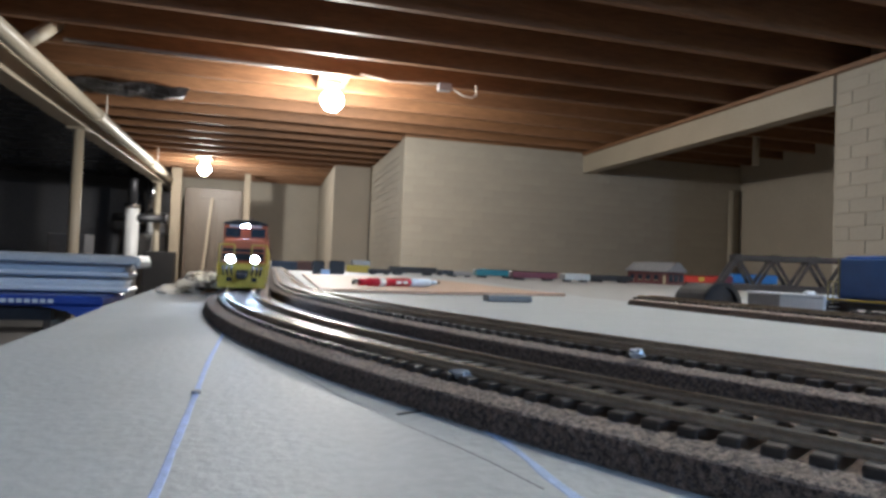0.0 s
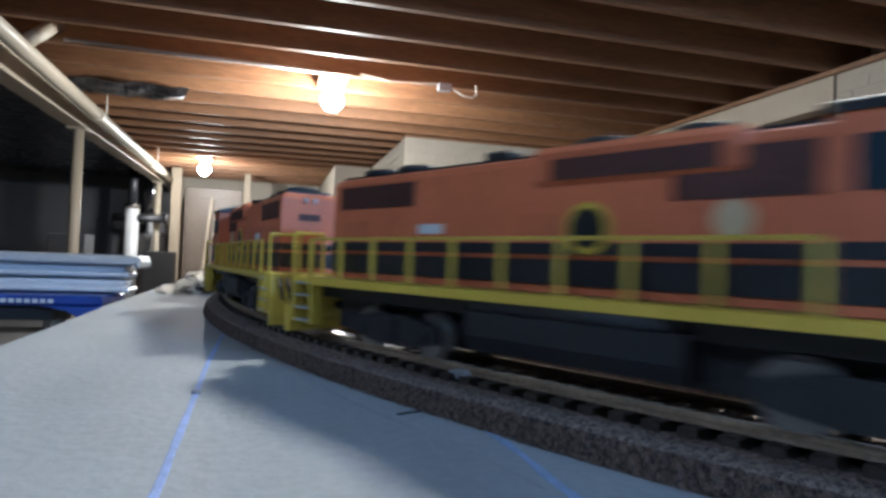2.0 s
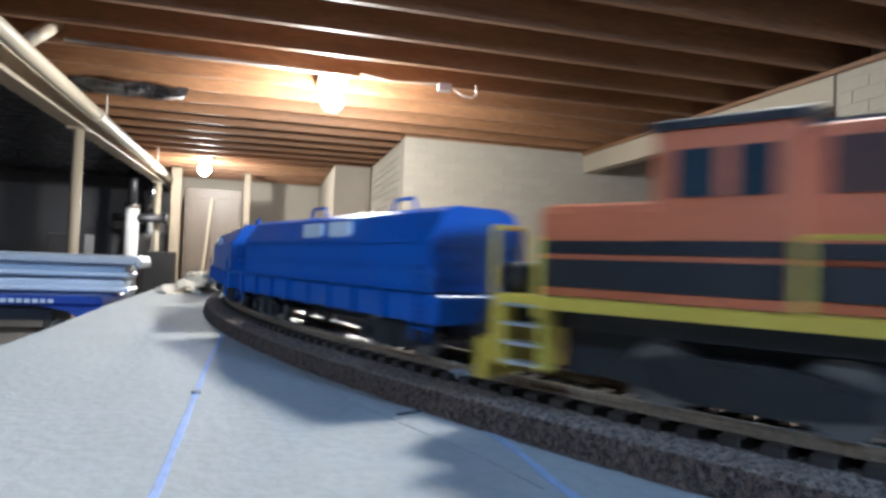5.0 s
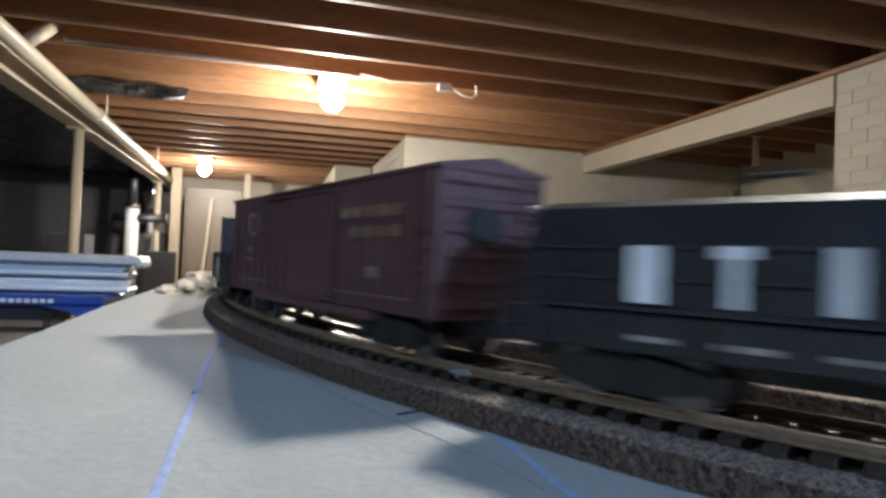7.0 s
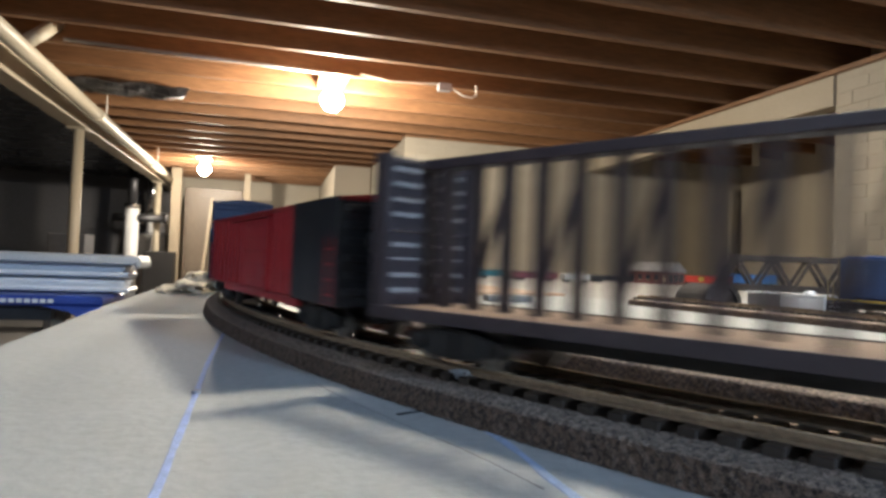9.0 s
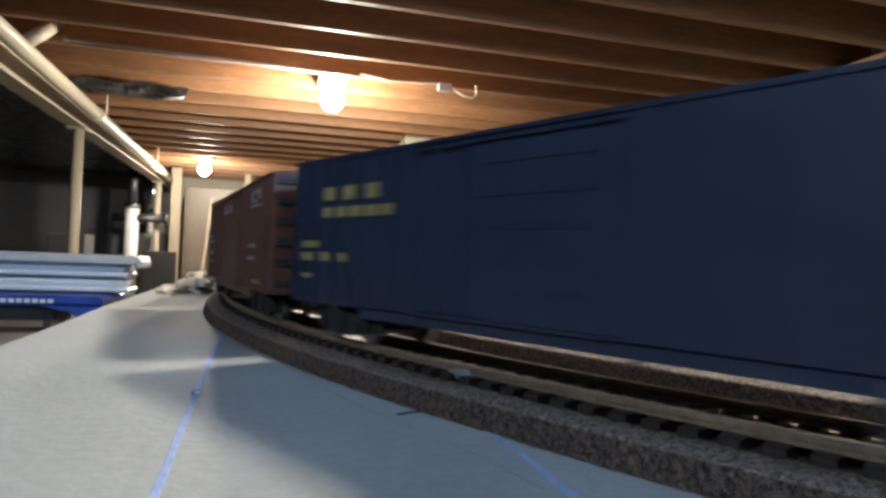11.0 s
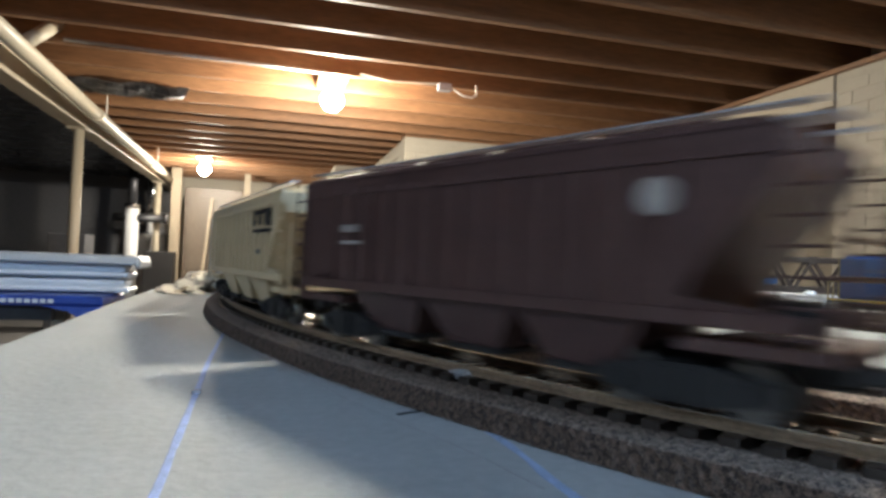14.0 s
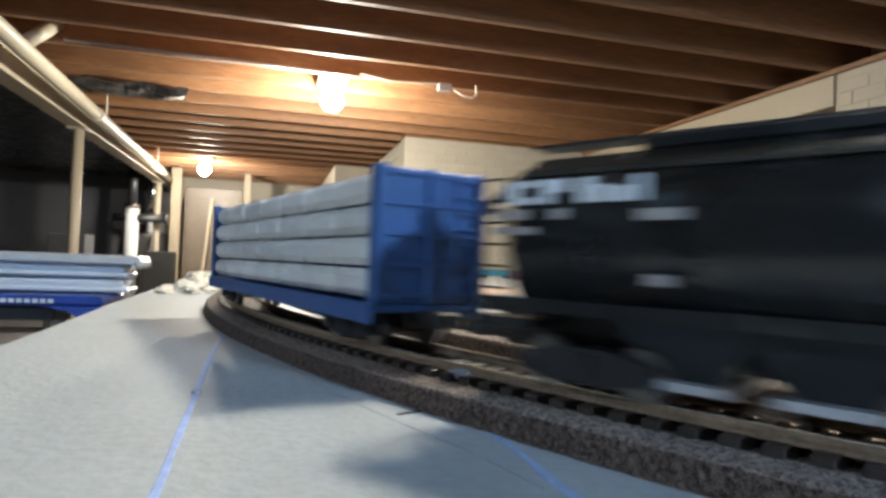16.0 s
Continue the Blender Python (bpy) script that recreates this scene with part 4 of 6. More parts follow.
def gondola(name, label, front, rear, paint, top):
    root, L = car(name, label, front, rear, "gondola car")
    h, W = L / 2, 0.0165
    z0 = 0.0095
    for side in (-1, 1):
        a, b = sorted((side * W, side * (W - 0.001)))
        part("side_wall", boxes((-h, h, a, b, z0, top)), paint, root)
        a, b = sorted((side * (W + 0.001), side * (W - 0.0012)))
        part("top_rail", boxes((-h, h, a, b, top - 0.0015, top + 0.0004), bev=0.0003), paint, root)
        rib = None
        for i in range(13):
            m = pose(-h + L * (i + 0.5) / 13, side * (W + 0.0004), 0)
            if rib is None:
                rib = part("side_post", boxes((-0.0011, 0.0011, -0.0006, 0.0006, z0, top - 0.0015), bev=0.0003), paint, root)
                rib.matrix_basis = m
            else:
                again(rib, root, m)
    for s in (-1, 1):
        a, b = sorted((s * h, s * (h - 0.001)))
        part("end_wall", boxes((a, b, -W + 0.0011, W - 0.0011, z0, top + 0.0005)), paint, root)
        for k in range(3):
            a, b = sorted((s * h, s * (h + 0.001)))
            zz = z0 + (top - z0) * (k + 0.5) / 3
            part("end_rib", boxes((a, b, -W + 0.001, W - 0.001, zz - 0.001, zz + 0.001), bev=0.0003), paint, root)
        ladder(root, s * (h - 0.005), W + 0.0014, z0 - 0.003, top, paint)
    part("floor_plate", boxes((-h, h, -W + 0.001, W - 0.001, z0 + 0.0005, z0 + 0.0015)), paint, root)
    part("underframe", boxes((-h, h, -0.004, 0.004, 0.0055, z0)), "under", root)
    return root, h


def coil_car(name, label, front, rear, paint, top, brackets=2):
    root, L = car(name, label, front, rear, "coil car")
    h, W = L / 2, 0.0165
    z0 = 0.0095
    zr = z0 + 0.007
    part("trough", boxes((-h, h, -W, W, z0, zr), bev=0.0004), paint, root)
    bm = bmesh.new()
    prism(bm, [(-W + 0.0008, zr + 0.0004), (W - 0.0008, zr + 0.0004), (W - 0.0008, top - 0.009), (W - 0.0055, top - 0.0015), (W - 0.009, top), (-W + 0.009, top), (-W + 0.0055, top - 0.0015), (-W + 0.0008, top - 0.009)], -h + 0.005, h - 0.005, "x")
    part("hood", bm, paint, root)
    for side in (-1, 1):
        for zz in (zr + 0.0005, (zr + top - 0.009) / 2, top - 0.0095):
            a, b = sorted((side * (W - 0.001), side * (W + 0.0001)))
            part("hood_rib", boxes((-h + 0.006, h - 0.006, a, b, zz, zz + 0.0007)), "under" if paint == "black" else paint, root)
        for i in range(9):
            x = -h + L * (i + 0.5) / 9
            a, b = sorted((side * W, side * (W + 0.0012)))
            part("stake", boxes((x - 0.0008, x + 0.0008, a, b, z0, zr)), paint, root)
        for s in (-1, 1):
            ladder(root, s * (h - 0.005), W + 0.0008, z0 - 0.004, zr + 0.006, paint, side)
    for s in (-1, 1):
        for k in range(3):
            a, b = sorted((s * (h - 0.005), s * (h - 0.0042)))
            zz = zr + 0.004 + k * (top - zr - 0.01) / 3
            part("end_rib", boxes((a, b, -W + 0.003, W - 0.003, zz, zz + 0.0012)), paint, root)
    for i in range(brackets):
        x = (i - (brackets - 1) / 2) * L * 0.42
        bm = rods(((x - 0.008, 0, top - 0.0005), (x - 0.005, 0, top + 0.0045), 0.0006), ((x - 0.005, 0, top + 0.0045), (x + 0.005, 0, top + 0.0045), 0.0006), ((x + 0.005, 0, top + 0.0045), (x + 0.008, 0, top - 0.0005), 0.0006), n=6)
        part("lifting_bracket", bm, paint, root)
    part("underframe", boxes((-h, h, -0.004, 0.004, 0.0055, z0)), "under", root)
    return root, h


def centre_beam(name, label, front, rear, paint, top, loaded=False):
    root, L = car(name, label, front, rear, "centre-beam flatcar")
    h, W = L / 2, 0.0165
    part("deck_plate", boxes((-h, h, -W, W, 0.0105, 0.0125), bev=0.0003), "deck" if not loaded else paint, root)
    for side in (-1, 1):
        a, b = sorted((side * W, side * (W + 0.001)))
        part("side_sill", boxes((-h, h, a, b, 0.0098 if not loaded else 0.0075, 0.0128)), paint, root)
    for s in (-1, 1):
        a, b = sorted((s * (h - 0.0005), s * (h - 0.0028)))
        part("bulkhead", boxes((a, b, -W, W, 0.0126, top), bev=0.0004), paint, root)
        for yy in (-0.0155, 0.0, 0.0155):
            for o in (1, -1):
                e = s * (h - 0.0005) if o == 1 else s * (h - 0.0028)
                a, b = sorted((e, e + s * o * 0.0015))
                part("bulkhead_post", boxes((a, b, yy - 0.0011, yy + 0.0011, 0.0126, top + 0.0004), bev=0.0002), paint, root)
        for k in range(5):
            for o in (1, -1):
                e = s * (h - 0.0005) if o == 1 else s * (h - 0.0028)
                a, b = sorted((e, e + s * o * 0.0012))
                zz = 0.0145 + (top - 0.0165) * k / 4
                part("bulkhead_rib", boxes((a, b, -W + 0.001, W - 0.001, zz, zz + 0.0012)), paint, root)
        end_ladder(root, s * (h + 0.0014), 0.011, 0.0126, top, paint)
        if not loaded:
            for yy in (-0.0085, 0.0085):
                for k in range(9):
                    e = s * (h - 0.0028)
                    a, b = sorted((e, e - s * 0.0004))
                    part("placard_line", boxes((a, b, yy - 0.005, yy + 0.005, 0.016 + k * 0.004, 0.0172 + k * 0.004)), "oldwhite", root)
    part("top_chord", boxes((-h + 0.002, h - 0.002, -0.0028, 0.0028, top - 0.0028, top), bev=0.0003), paint, root)
    n = 22
    post = None
    for i in range(1, n):
        m = pose(-h + L * i / n, 0, 0)
        if post is None:
            post = part("beam_post", boxes((-0.0011, 0.0011, -0.0022, 0.0022, 0.0124, top - 0.0026)), paint, root)
            post.matrix_basis = m
        else:
            again(post, root, m)
    step = L / n
    for i in range(2, n - 2, 2):
        x = -h + step * i
        lean = step if i < n / 2 else -step
        part("diagonal", rods(((x, 0, 0.016), (x + lean, 0, top - 0.006), 0.0011), n=6), paint, root)
    if loaded:
        rg = random.Random(11)
        zz = 0.0132
        tall = (top - 0.0012 - zz) / 4
        for side in (-1, 1):
            for k in range(4):
                nn = 7
                for i in range(nn):
                    x0 = -h + 0.0045 + (L - 0.009) * i / nn
                    x1 = -h + 0.0045 + (L - 0.009) * (i + 1) / nn
                    y0, y1 = sorted((side * 0.0032, side * (W - 0.0003 + rg.uniform(-0.0005, 0.0003))))
                    part("lumber_pack", boxes((x0 + 0.0002, x1 - 0.0002, y0, y1, zz + tall * k + 0.0007, zz + tall * (k + 1) - 0.0002), bev=0.0021), "lumber", root, "white plastic-wrapped lumber bundle")
    part("underframe", boxes((-h * 0.95, h * 0.95, -0.004, 0.004, 0.0055, 0.0105)), "under", root)
    return root, h


def cylinder_hopper(name, label, front, rear, paint, top):
    root, L = car(name, label, front, rear, "hopper car")
    h, W = L / 2, 0.0172
    prof = []
    for i in range(9):
        a = math.pi * i / 8
        prof.append((W * math.cos(a) ** 1 if abs(math.cos(a)) > 1e-9 else 0.0, 0.028 + (top - 0.028) * math.sin(a) ** 0.8))
    prof = prof + [(-W * 0.86, 0.0195), (-W * 0.55, 0.0145), (W * 0.55, 0.0145), (W * 0.86, 0.0195)]
    bm = bmesh.new()
    prism(bm, prof, -h + 0.01, h - 0.01, "x")
    for f in bm.faces:
        f.smooth = len(f.verts) == 4
    part("tank", bm, paint, root)
    for side in (-1, 1):
        a, b = sorted((side * (W - 0.002), side * (W + 0.0002)))
        part("side_sill", boxes((-h + 0.004, h - 0.004, a, b, 0.0152, 0.0178)), paint, root)
        part("grab_rail", rods(((-h + 0.012, side * 0.0135, top - 0.0055), (h - 0.012, side * 0.0135, top - 0.0055), 0.0007), n=6), paint, root)
        for s in (-1, 1):
            ladder(root, s * (h - 0.006), W, 0.012, top - 0.006, paint, side)
    for i in range(4):
        x = (i - 1.5) * (L - 0.066) / 4
        bm = bmesh.new()
        up = [bm.verts.new((x + a * 0.0135, b * 0.0135, 0.0158)) for a, b in ((-1, -1), (1, -1), (1, 1), (-1, 1))]
        dn = [bm.verts.new((x + a * 0.006, b * 0.009, 0.0045)) for a, b in ((-1, -1), (1, -1), (1, 1), (-1, 1))]
        bm.faces.new(up)
        bm.faces.new(dn)
        for j in range(4):
            bm.faces.new((up[j], up[(j + 1) % 4], dn[(j + 1) % 4], dn[j]))
        part("discharge_bay", bm, paint, root)
        part("outlet_gate", boxes((x - 0.0075, x + 0.0075, -0.0125, 0.0125, 0.0032, 0.0048)), "galv", root)
        part("hatch", boxes((x - 0.012, x + 0.012, -0.006, 0.006, top - 0.001, top + 0.0018), bev=0.0005), paint, root)
    for s in (-1, 1):
        x0, x1 = sorted((s * (h - 0.014), s * h))
        part("end_platform", boxes((x0, x1, -0.0155, 0.0155, 0.0112, 0.0135), bev=0.0003), paint, root)
        part("end_cage", rods(((s * (h - 0.001), -0.015, 0.0135), (s * (h - 0.001), -0.015, 0.036), 0.0008), ((s * (h - 0.001), 0.015, 0.0135), (s * (h - 0.001), 0.015, 0.036), 0.0008), ((s * (h - 0.001), -0.015, 0.036), (s * (h - 0.001), 0.015, 0.036), 0.0008), ((s * (h - 0.001), -0.015, 0.036), (s * (h - 0.012), -0.013, 0.044), 0.0008), n=6), paint, root)
        end_ladder(root, s * (h - 0.0015), 0.009, 0.0135, 0.045, paint)
    part("roof_walk", boxes((-h + 0.006, h - 0.006, -0.0035, 0.0035, top + 0.002, top + 0.0027)), "under", root)
    part("centre_sill", boxes((-h, h, -0.004, 0.004, 0.0065, 0.0145)), "under", root)
    return root, h


def loco(name, label, front, rear, paint, trim, cab_first, fuel="under", rails=True, nose_stripes=False, lit=False):
    """A four-axle road switcher: low nose, cab, long hood, walkways with railings, fuel tank."""
    root, L = car(name, label, front, rear, "locomotive", inset=0.048, trucks=False)
    h = L / 2
    d = 1 if cab_first else -1

    def bx(*rows, bev=0.0):
        return boxes(*[(min(d * r[0], d * r[1]), max(d * r[0], d * r[1]), *r[2:]) for r in rows], bev=bev)

    zw = 0.0185
    HW, top = (0.0105 if not nose_stripes else 0.0148), 0.0485
    NW, NT = (0.0142, 0.0365) if not nose_stripes else (0.016, 0.0392)
    wide = nose_stripes
    yaw = math.degrees((h - 0.048) / RAD)
    for s in (-1, 1):
        t = truck(root, s * (h - 0.048), s * yaw)
        t.scale = (1.28, 1, 1.15)
    # frame and walkway
    part("walkway", bx((-h + 0.003, h - 0.003, -0.0175, 0.0175, zw - 0.0022, zw), bev=0.0003), trim if trim != "white" else paint, root)
    part("frame", bx((-h + 0.004, h - 0.004, -0.012, 0.012, 0.0125, zw - 0.0023)), "under", root)
    for s in (-1, 1):
        a, b = sorted((s * 0.0172, s * 0.0178))
        part("sill_stripe", bx((-h + 0.014, h - 0.014, a, b, zw - (0.0024 if trim != "white" else 0.0014), zw - 0.0003)), trim, root)
    part("underbody", bx((-h + 0.012, h - 0.012, -0.0055, 0.0055, 0.003, 0.0124)), "under", root)
    bm = bmesh.new()
    prism(bm, [(-0.0135, 0.0045), (0.0135, 0.0045), (0.0158, 0.008), (0.0158, 0.0135), (-0.0158, 0.0135), (-0.0158, 0.008)], -0.026, 0.026, "x")
    # a fuel colour other than under paints the dark tank's highlight
    part("fuel_tank", bm, fuel, root, "dark fuel tank coloured pale all over for its highlight" if fuel != "under" else "")
    part("air_reservoir", rods(((-0.024, -0.0155, 0.0152), (0.024, -0.0155, 0.0152), 0.0018), ((-0.024, 0.0155, 0.0152), (0.024, 0.0155, 0.0152), 0.0018), n=10), "under", root)
    # hoods and cab; the cab stands toward +x of d
    xc0, xc1 = h - 0.056, h - 0.034
    bm = bx((-h + 0.014, xc0 - 0.0002, -HW, HW, zw + 0.0002, top))
    bmesh.ops.bevel(bm, geom=[e for e in bm.edges if min(v.co.z for v in e.verts) > top - 1e-5], offset=0.0022, segments=2, affect="EDGES", profile=0.5)
    hood = part("long_hood", bm, paint, root)
    bm = bx((xc0, xc1, -0.0162, 0.0162, zw + 0.0002, top - 0.0005))
    part("cab", bm, paint, root)
    bm = bmesh.new()
    prism(bm, [(-0.0168, top - 0.0006), (0.0168, top - 0.0006), (0.0162, top + 0.001), (0.0085, top + 0.0032), (-0.0085, top + 0.0032), (-0.0162, top + 0.001)], *sorted((d * (xc0 - 0.001), d * (xc1 + 0.0015))), "x")
    part("cab_roof", bm, "black" if paint != "black" else paint, root)
    bm = bx((xc1 + 0.0002, h - 0.0105, -NW, NW, zw + 0.0002, NT))
    bmesh.ops.bevel(bm, geom=[e for e in bm.edges if min(v.co.z for v in e.verts) > NT - 1e-4], offset=0.002, segments=2, affect="EDGES", profile=0.5)
    part("low_nose", bm, paint, root)
    # dark roof, intakes, fans, exhaust, blister
    part("hood_roof", bx((-h + 0.016, xc0 - 0.001, -0.0082, 0.0082, top - 0.0002, top + 0.0006)), "black", root)
    part("dynamic_blister", bx((-0.012, 0.034, -0.0118, 0.0118, top - 0.0075, top + 0.0012), bev=0.0015), paint, root)
    for s in (-1, 1):
        a, b = sorted((s * HW, s * (HW + 0.0004)))
        part("radiator_grille", bx((-h + 0.018, -h + 0.052, a, b, top - 0.0095, top - 0.003)), "grille" if paint == "orange" else "under", root)
        a, b = sorted((s * 0.0118, s * 0.0122))
        part("intake_grille", bx((-0.006, 0.03, a, b, top - 0.0062, top - 0.0018)), "grille" if paint == "orange" else "under", root)
        a, b = sorted((s * HW, s * (HW + 0.0004)))
        part("filter_grille", bx((xc0 - 0.027, xc0 - 0.003, a, b, top - 0.0115, top - 0.0028)), "grille" if paint == "orange" else "under", root)
        for i in range(9):
            x = -h + 0.02 + i * (xc0 + h - 0.03) / 9
            part("hood_door", bx((x, x + (xc0 + h - 0.03) / 9 - 0.0012, a, b - 0.0001 if s > 0 else b, zw + 0.003, top - 0.013)), paint, hood)
        a, b = sorted((s * 0.0162, s * 0.0166))
        part("side_window", bx((xc0 + 0.003, xc0 + 0.009, a, b, 0.0365, 0.0445)), "glass", root)
        part("side_window", bx((xc0 + 0.0115, xc0 + 0.0185, a, b, 0.0365, 0.0445)), "glass", root)
        a, b = sorted((s * 0.004, s * 0.0148))
        part("windshield", bx((xc1, xc1 + 0.0004, a, b, 0.0385, 0.0455)), "glass", root)
    for i, x in enumerate((-h + 0.026, -h + 0.042, 0.0, 0.022)):
        z = top + (0.0006 if i < 2 else 0.0012)
        bm = bmesh.new()
        lathe(bm, (d * x, 0, z), [(0.0068, 0), (0.0068, 0.0018), (0.0055, 0.0024)], 18)
        part("roof_fan", bm, "under", root)
    part("exhaust_pipe", bx((-0.034, -0.026, -0.003, 0.003, top + 0.0005, top + 0.004), bev=0.0005), "under", root)
    part("horn", rods(((d * (xc0 + 0.004), 0.004, top + 0.0045), (d * (xc0 + 0.013), 0.004, top + 0.0045), 0.001), ((d * (xc0 + 0.008), 0.004, top + 0.002), (d * (xc0 + 0.008), 0.004, top + 0.0045), 0.0006), n=8), "wheel", root)
    # head lamps above the windshield, ditch lamps over the pilot
    hl = "headlamp" if lit else "chrome"
    part("headlight", rods(((d * (xc1 + 0.0012), -0.0018, 0.0472), (d * (xc1 + 0.0022), -0.0018, 0.0472), 0.0013), ((d * (xc1 + 0.0012), 0.0018, 0.0472), (d * (xc1 + 0.0022), 0.0018, 0.0472), 0.0013), n=12), hl, root)
    part("headlight_housing", bx((xc1 + 0.0002, xc1 + 0.0021, -0.0038, 0.0038, 0.0455, 0.0489), bev=0.0004), "under", root)
    part("number_board", bx((xc1 + 0.0002, xc1 + 0.001, -0.012, -0.0045, 0.0462, 0.0485), (xc1 + 0.0002, xc1 + 0.001, 0.0045, 0.012, 0.0462, 0.0485)), "white", root)
    for s in (-1, 1):
        part("ditch_light", rods(((d * (h + 0.0002), s * 0.0085, 0.0215), (d * (h + 0.00085), s * 0.0085, 0.0215), 0.0028), n=14), hl, root)
        part("lamp_housing", rods(((d * (h - 0.005), s * 0.0085, 0.0215), (d * (h + 0.0007), s * 0.0085, 0.0215), 0.0035), n=16), "under", root)
        part("lamp_bracket", bx((h - 0.0045, h - 0.0025, min(s * 0.0075, s * 0.0095), max(s * 0.0075, s * 0.0095), zw - 0.0005, 0.0185)), "under", root)
    part("rear_headlight", rods(((d * (-h + 0.014), -0.0018, 0.0455), (d * (-h + 0.0132), -0.0018, 0.0455), 0.0012), ((d * (-h + 0.014), 0.0018, 0.0455), (d * (-h + 0.0132), 0.0018, 0.0455), 0.0012), n=10), "chrome", root)
    # bands of black along the hood sides
    if paint == "orange":
        for s in (-1, 1):
            for z0, z1 in ((0.0204, 0.0258), (0.0268, 0.0293)):
                a, b = sorted((s * HW, s * (HW + 0.00055)))
                part("stripe_band", bx((-h + 0.0142, xc0 - 0.0003, a, b, z0, z1)), "black", root)
                a, b = sorted((s * 0.0162, s * 0.01655))
                part("stripe_band", bx((xc0 + 0.0003, xc1, a, b, z0, z1)), "black", root)
                a, b = sorted((s * NW, s * (NW + 0.00035)))
                part("stripe_band", bx((xc1 + 0.0005, h - 0.0112, a, b, z0, z1)), "black", root)
            a, b = sorted((s * (HW + 0.0004), s * (HW + 0.0008)))
            bm = rods(((d * 0.003, a, 0.0322), (d * 0.003, b, 0.0322), 0.0054), n=20)
            part("round_emblem", bm, "yellow", root)
            part("emblem_centre", rods(((d * 0.003, a, 0.0322), (d * 0.003, s * (HW + 0.001), 0.0322), 0.0041), n=18), "black", root)
            part("round_emblem", rods(((d * (xc0 - 0.016), a, 0.0335), (d * (xc0 - 0.016), b, 0.0335), 0.0034), n=18), "tan", root)
            a, b = sorted((s * (HW + 0.0004), s * (HW + 0.0007)))
            part("number_bar", bx((-0.049, -0.04, a, b, 0.0315, 0.034)), "white", root)
        for z0, z1 in ((0.0204, 0.0258), (0.0268, 0.0293)):
            part("stripe_band", bx((h - 0.0107, h - 0.0102, -NW + 0.0001, NW - 0.0001, z0, z1)), "black", root)
            part("stripe_band", bx((-h + 0.0137, -h + 0.0142, -0.0104, 0.0104, z0, z1)), "black", root)
        part("end_logo", bx((-h + 0.0137, -h + 0.0142, -0.004, 0.004, 0.038, 0.0405)), "grille", root)
    if nose_stripes:
        for i in range(9):
            for sgn in (-1, 1):
                bm = bmesh.new()
                base = zw - 0.012 + 0.0041 * i
                cols = []
                for k in range(9):
                    yy = 0.0157 * k / 8
                    z = base + (1 - k / 8) * 0.0125
                    lo, hi = zw + 0.0012, NT - 0.0026
                    cols.append([(yy * sgn, min(max(z, lo), hi)), (yy * sgn, min(max(z + 0.0021, lo), hi))])
                xf = sorted((d * (h - 0.0105), d * (h - 0.01015)))
                for p, q in zip(cols, cols[1:]):
                    if (p[1][1] - p[0][1]) + (q[1][1] - q[0][1]) > 0.0006:
                        prism(bm, [p[0], q[0], (q[1][0], q[1][1] + 1e-6), (p[1][0], p[1][1] + 1e-6)], *xf, "x")
                bmesh.ops.remove_doubles(bm, verts=bm.verts[:], dist=1e-7)
                if len(bm.faces):
                    part("nose_stripe", bm, "stripe", root, "pale blue slanting stripe")
                else:
                    bm.free()
        for s in (-1, 1):
            a, b = sorted((s * HW, s * (HW + 0.0009)))
            for i in range(4):
                part("lettering", bx((-0.0185 + i * 0.0052, -0.015 + i * 0.0052, a, b, 0.0335, 0.038)), "white", root)
            part("lettering", bx((-0.0185, 0.0015, a, b, 0.0315, 0.0325)), "tan", root)
            a, b = sorted((s * 0.0162, s * 0.0166))
            part("number_bar", bx((xc0 + 0.0135, xc0 + 0.0205, a, b, 0.029, 0.0315)), "white", root)
    # pilots, plough and steps
    for s in (-1, 1):
        x0, x1 = s * (h - 0.003), s * (h - 0.0005)
        a, b = sorted((x0, x1))
        part("pilot", boxes((a, b, -0.0165, 0.0165, 0.0045, zw), bev=0.0004), trim if trim != "white" else paint, root)
        bm = bmesh.new()
        prism(bm, [(-0.0165, 0.0008), (0.0165, 0.0008), (0.0165, 0.009), (0.006, 0.0105), (-0.006, 0.0105), (-0.0165, 0.009)], *sorted((s * (h + 0.0002), s * (h + 0.0028))), "x")
        part("plough", bm, trim if trim != "white" else paint, root)
        part("coupler_pocket", boxes((min(s * h, s * (h + 0.0034)), max(s * h, s * (h + 0.0034)), -0.0042, 0.0042, 0.0085, 0.0135)), "under", root)
        for yy in (-1, 1):
            for k, y0 in enumerate((0.0075, 0.0105, 0.0132)):
                part("brake_hose", rods(((s * (h + 0.0006), yy * y0, 0.0165), (s * (h + 0.0034), yy * y0, 0.0135), 0.0007), ((s * (h + 0.0034), yy * y0, 0.0135), (s * (h + 0.003), yy * (y0 - 0.0008), 0.0095), 0.0007), n=6), "under", root)
            part("plough_opening", boxes((min(s * (h + 0.0026), s * (h + 0.0031)), max(s * (h + 0.0026), s * (h + 0.0031)), *sorted((yy * 0.0065, yy * 0.0105)), 0.0052, 0.0084)), "under", root)
            for k in range(4):
                z = 0.0048 + k * 0.0038
                a, b = sorted((yy * 0.0135, yy * 0.0176))
                x0, x1 = sorted((s * (h - 0.0035), s * (h - 0.0125)))
                part("step", boxes((x0, x1, a, b, z, z + 0.0006)), "galv", root, "pale worn step tread")
            for xx in (h - 0.0035, h - 0.013):
                x0, x1 = sorted((s * xx, s * (xx - 0.0009)))
                a, b = sorted((yy * 0.0135, yy * 0.0178))
                part("step_side", boxes((x0, x1, a, b, 0.0042, zw)), trim if trim != "white" else paint, root)
    # railings
    metal = trim if trim != "white" else "under"
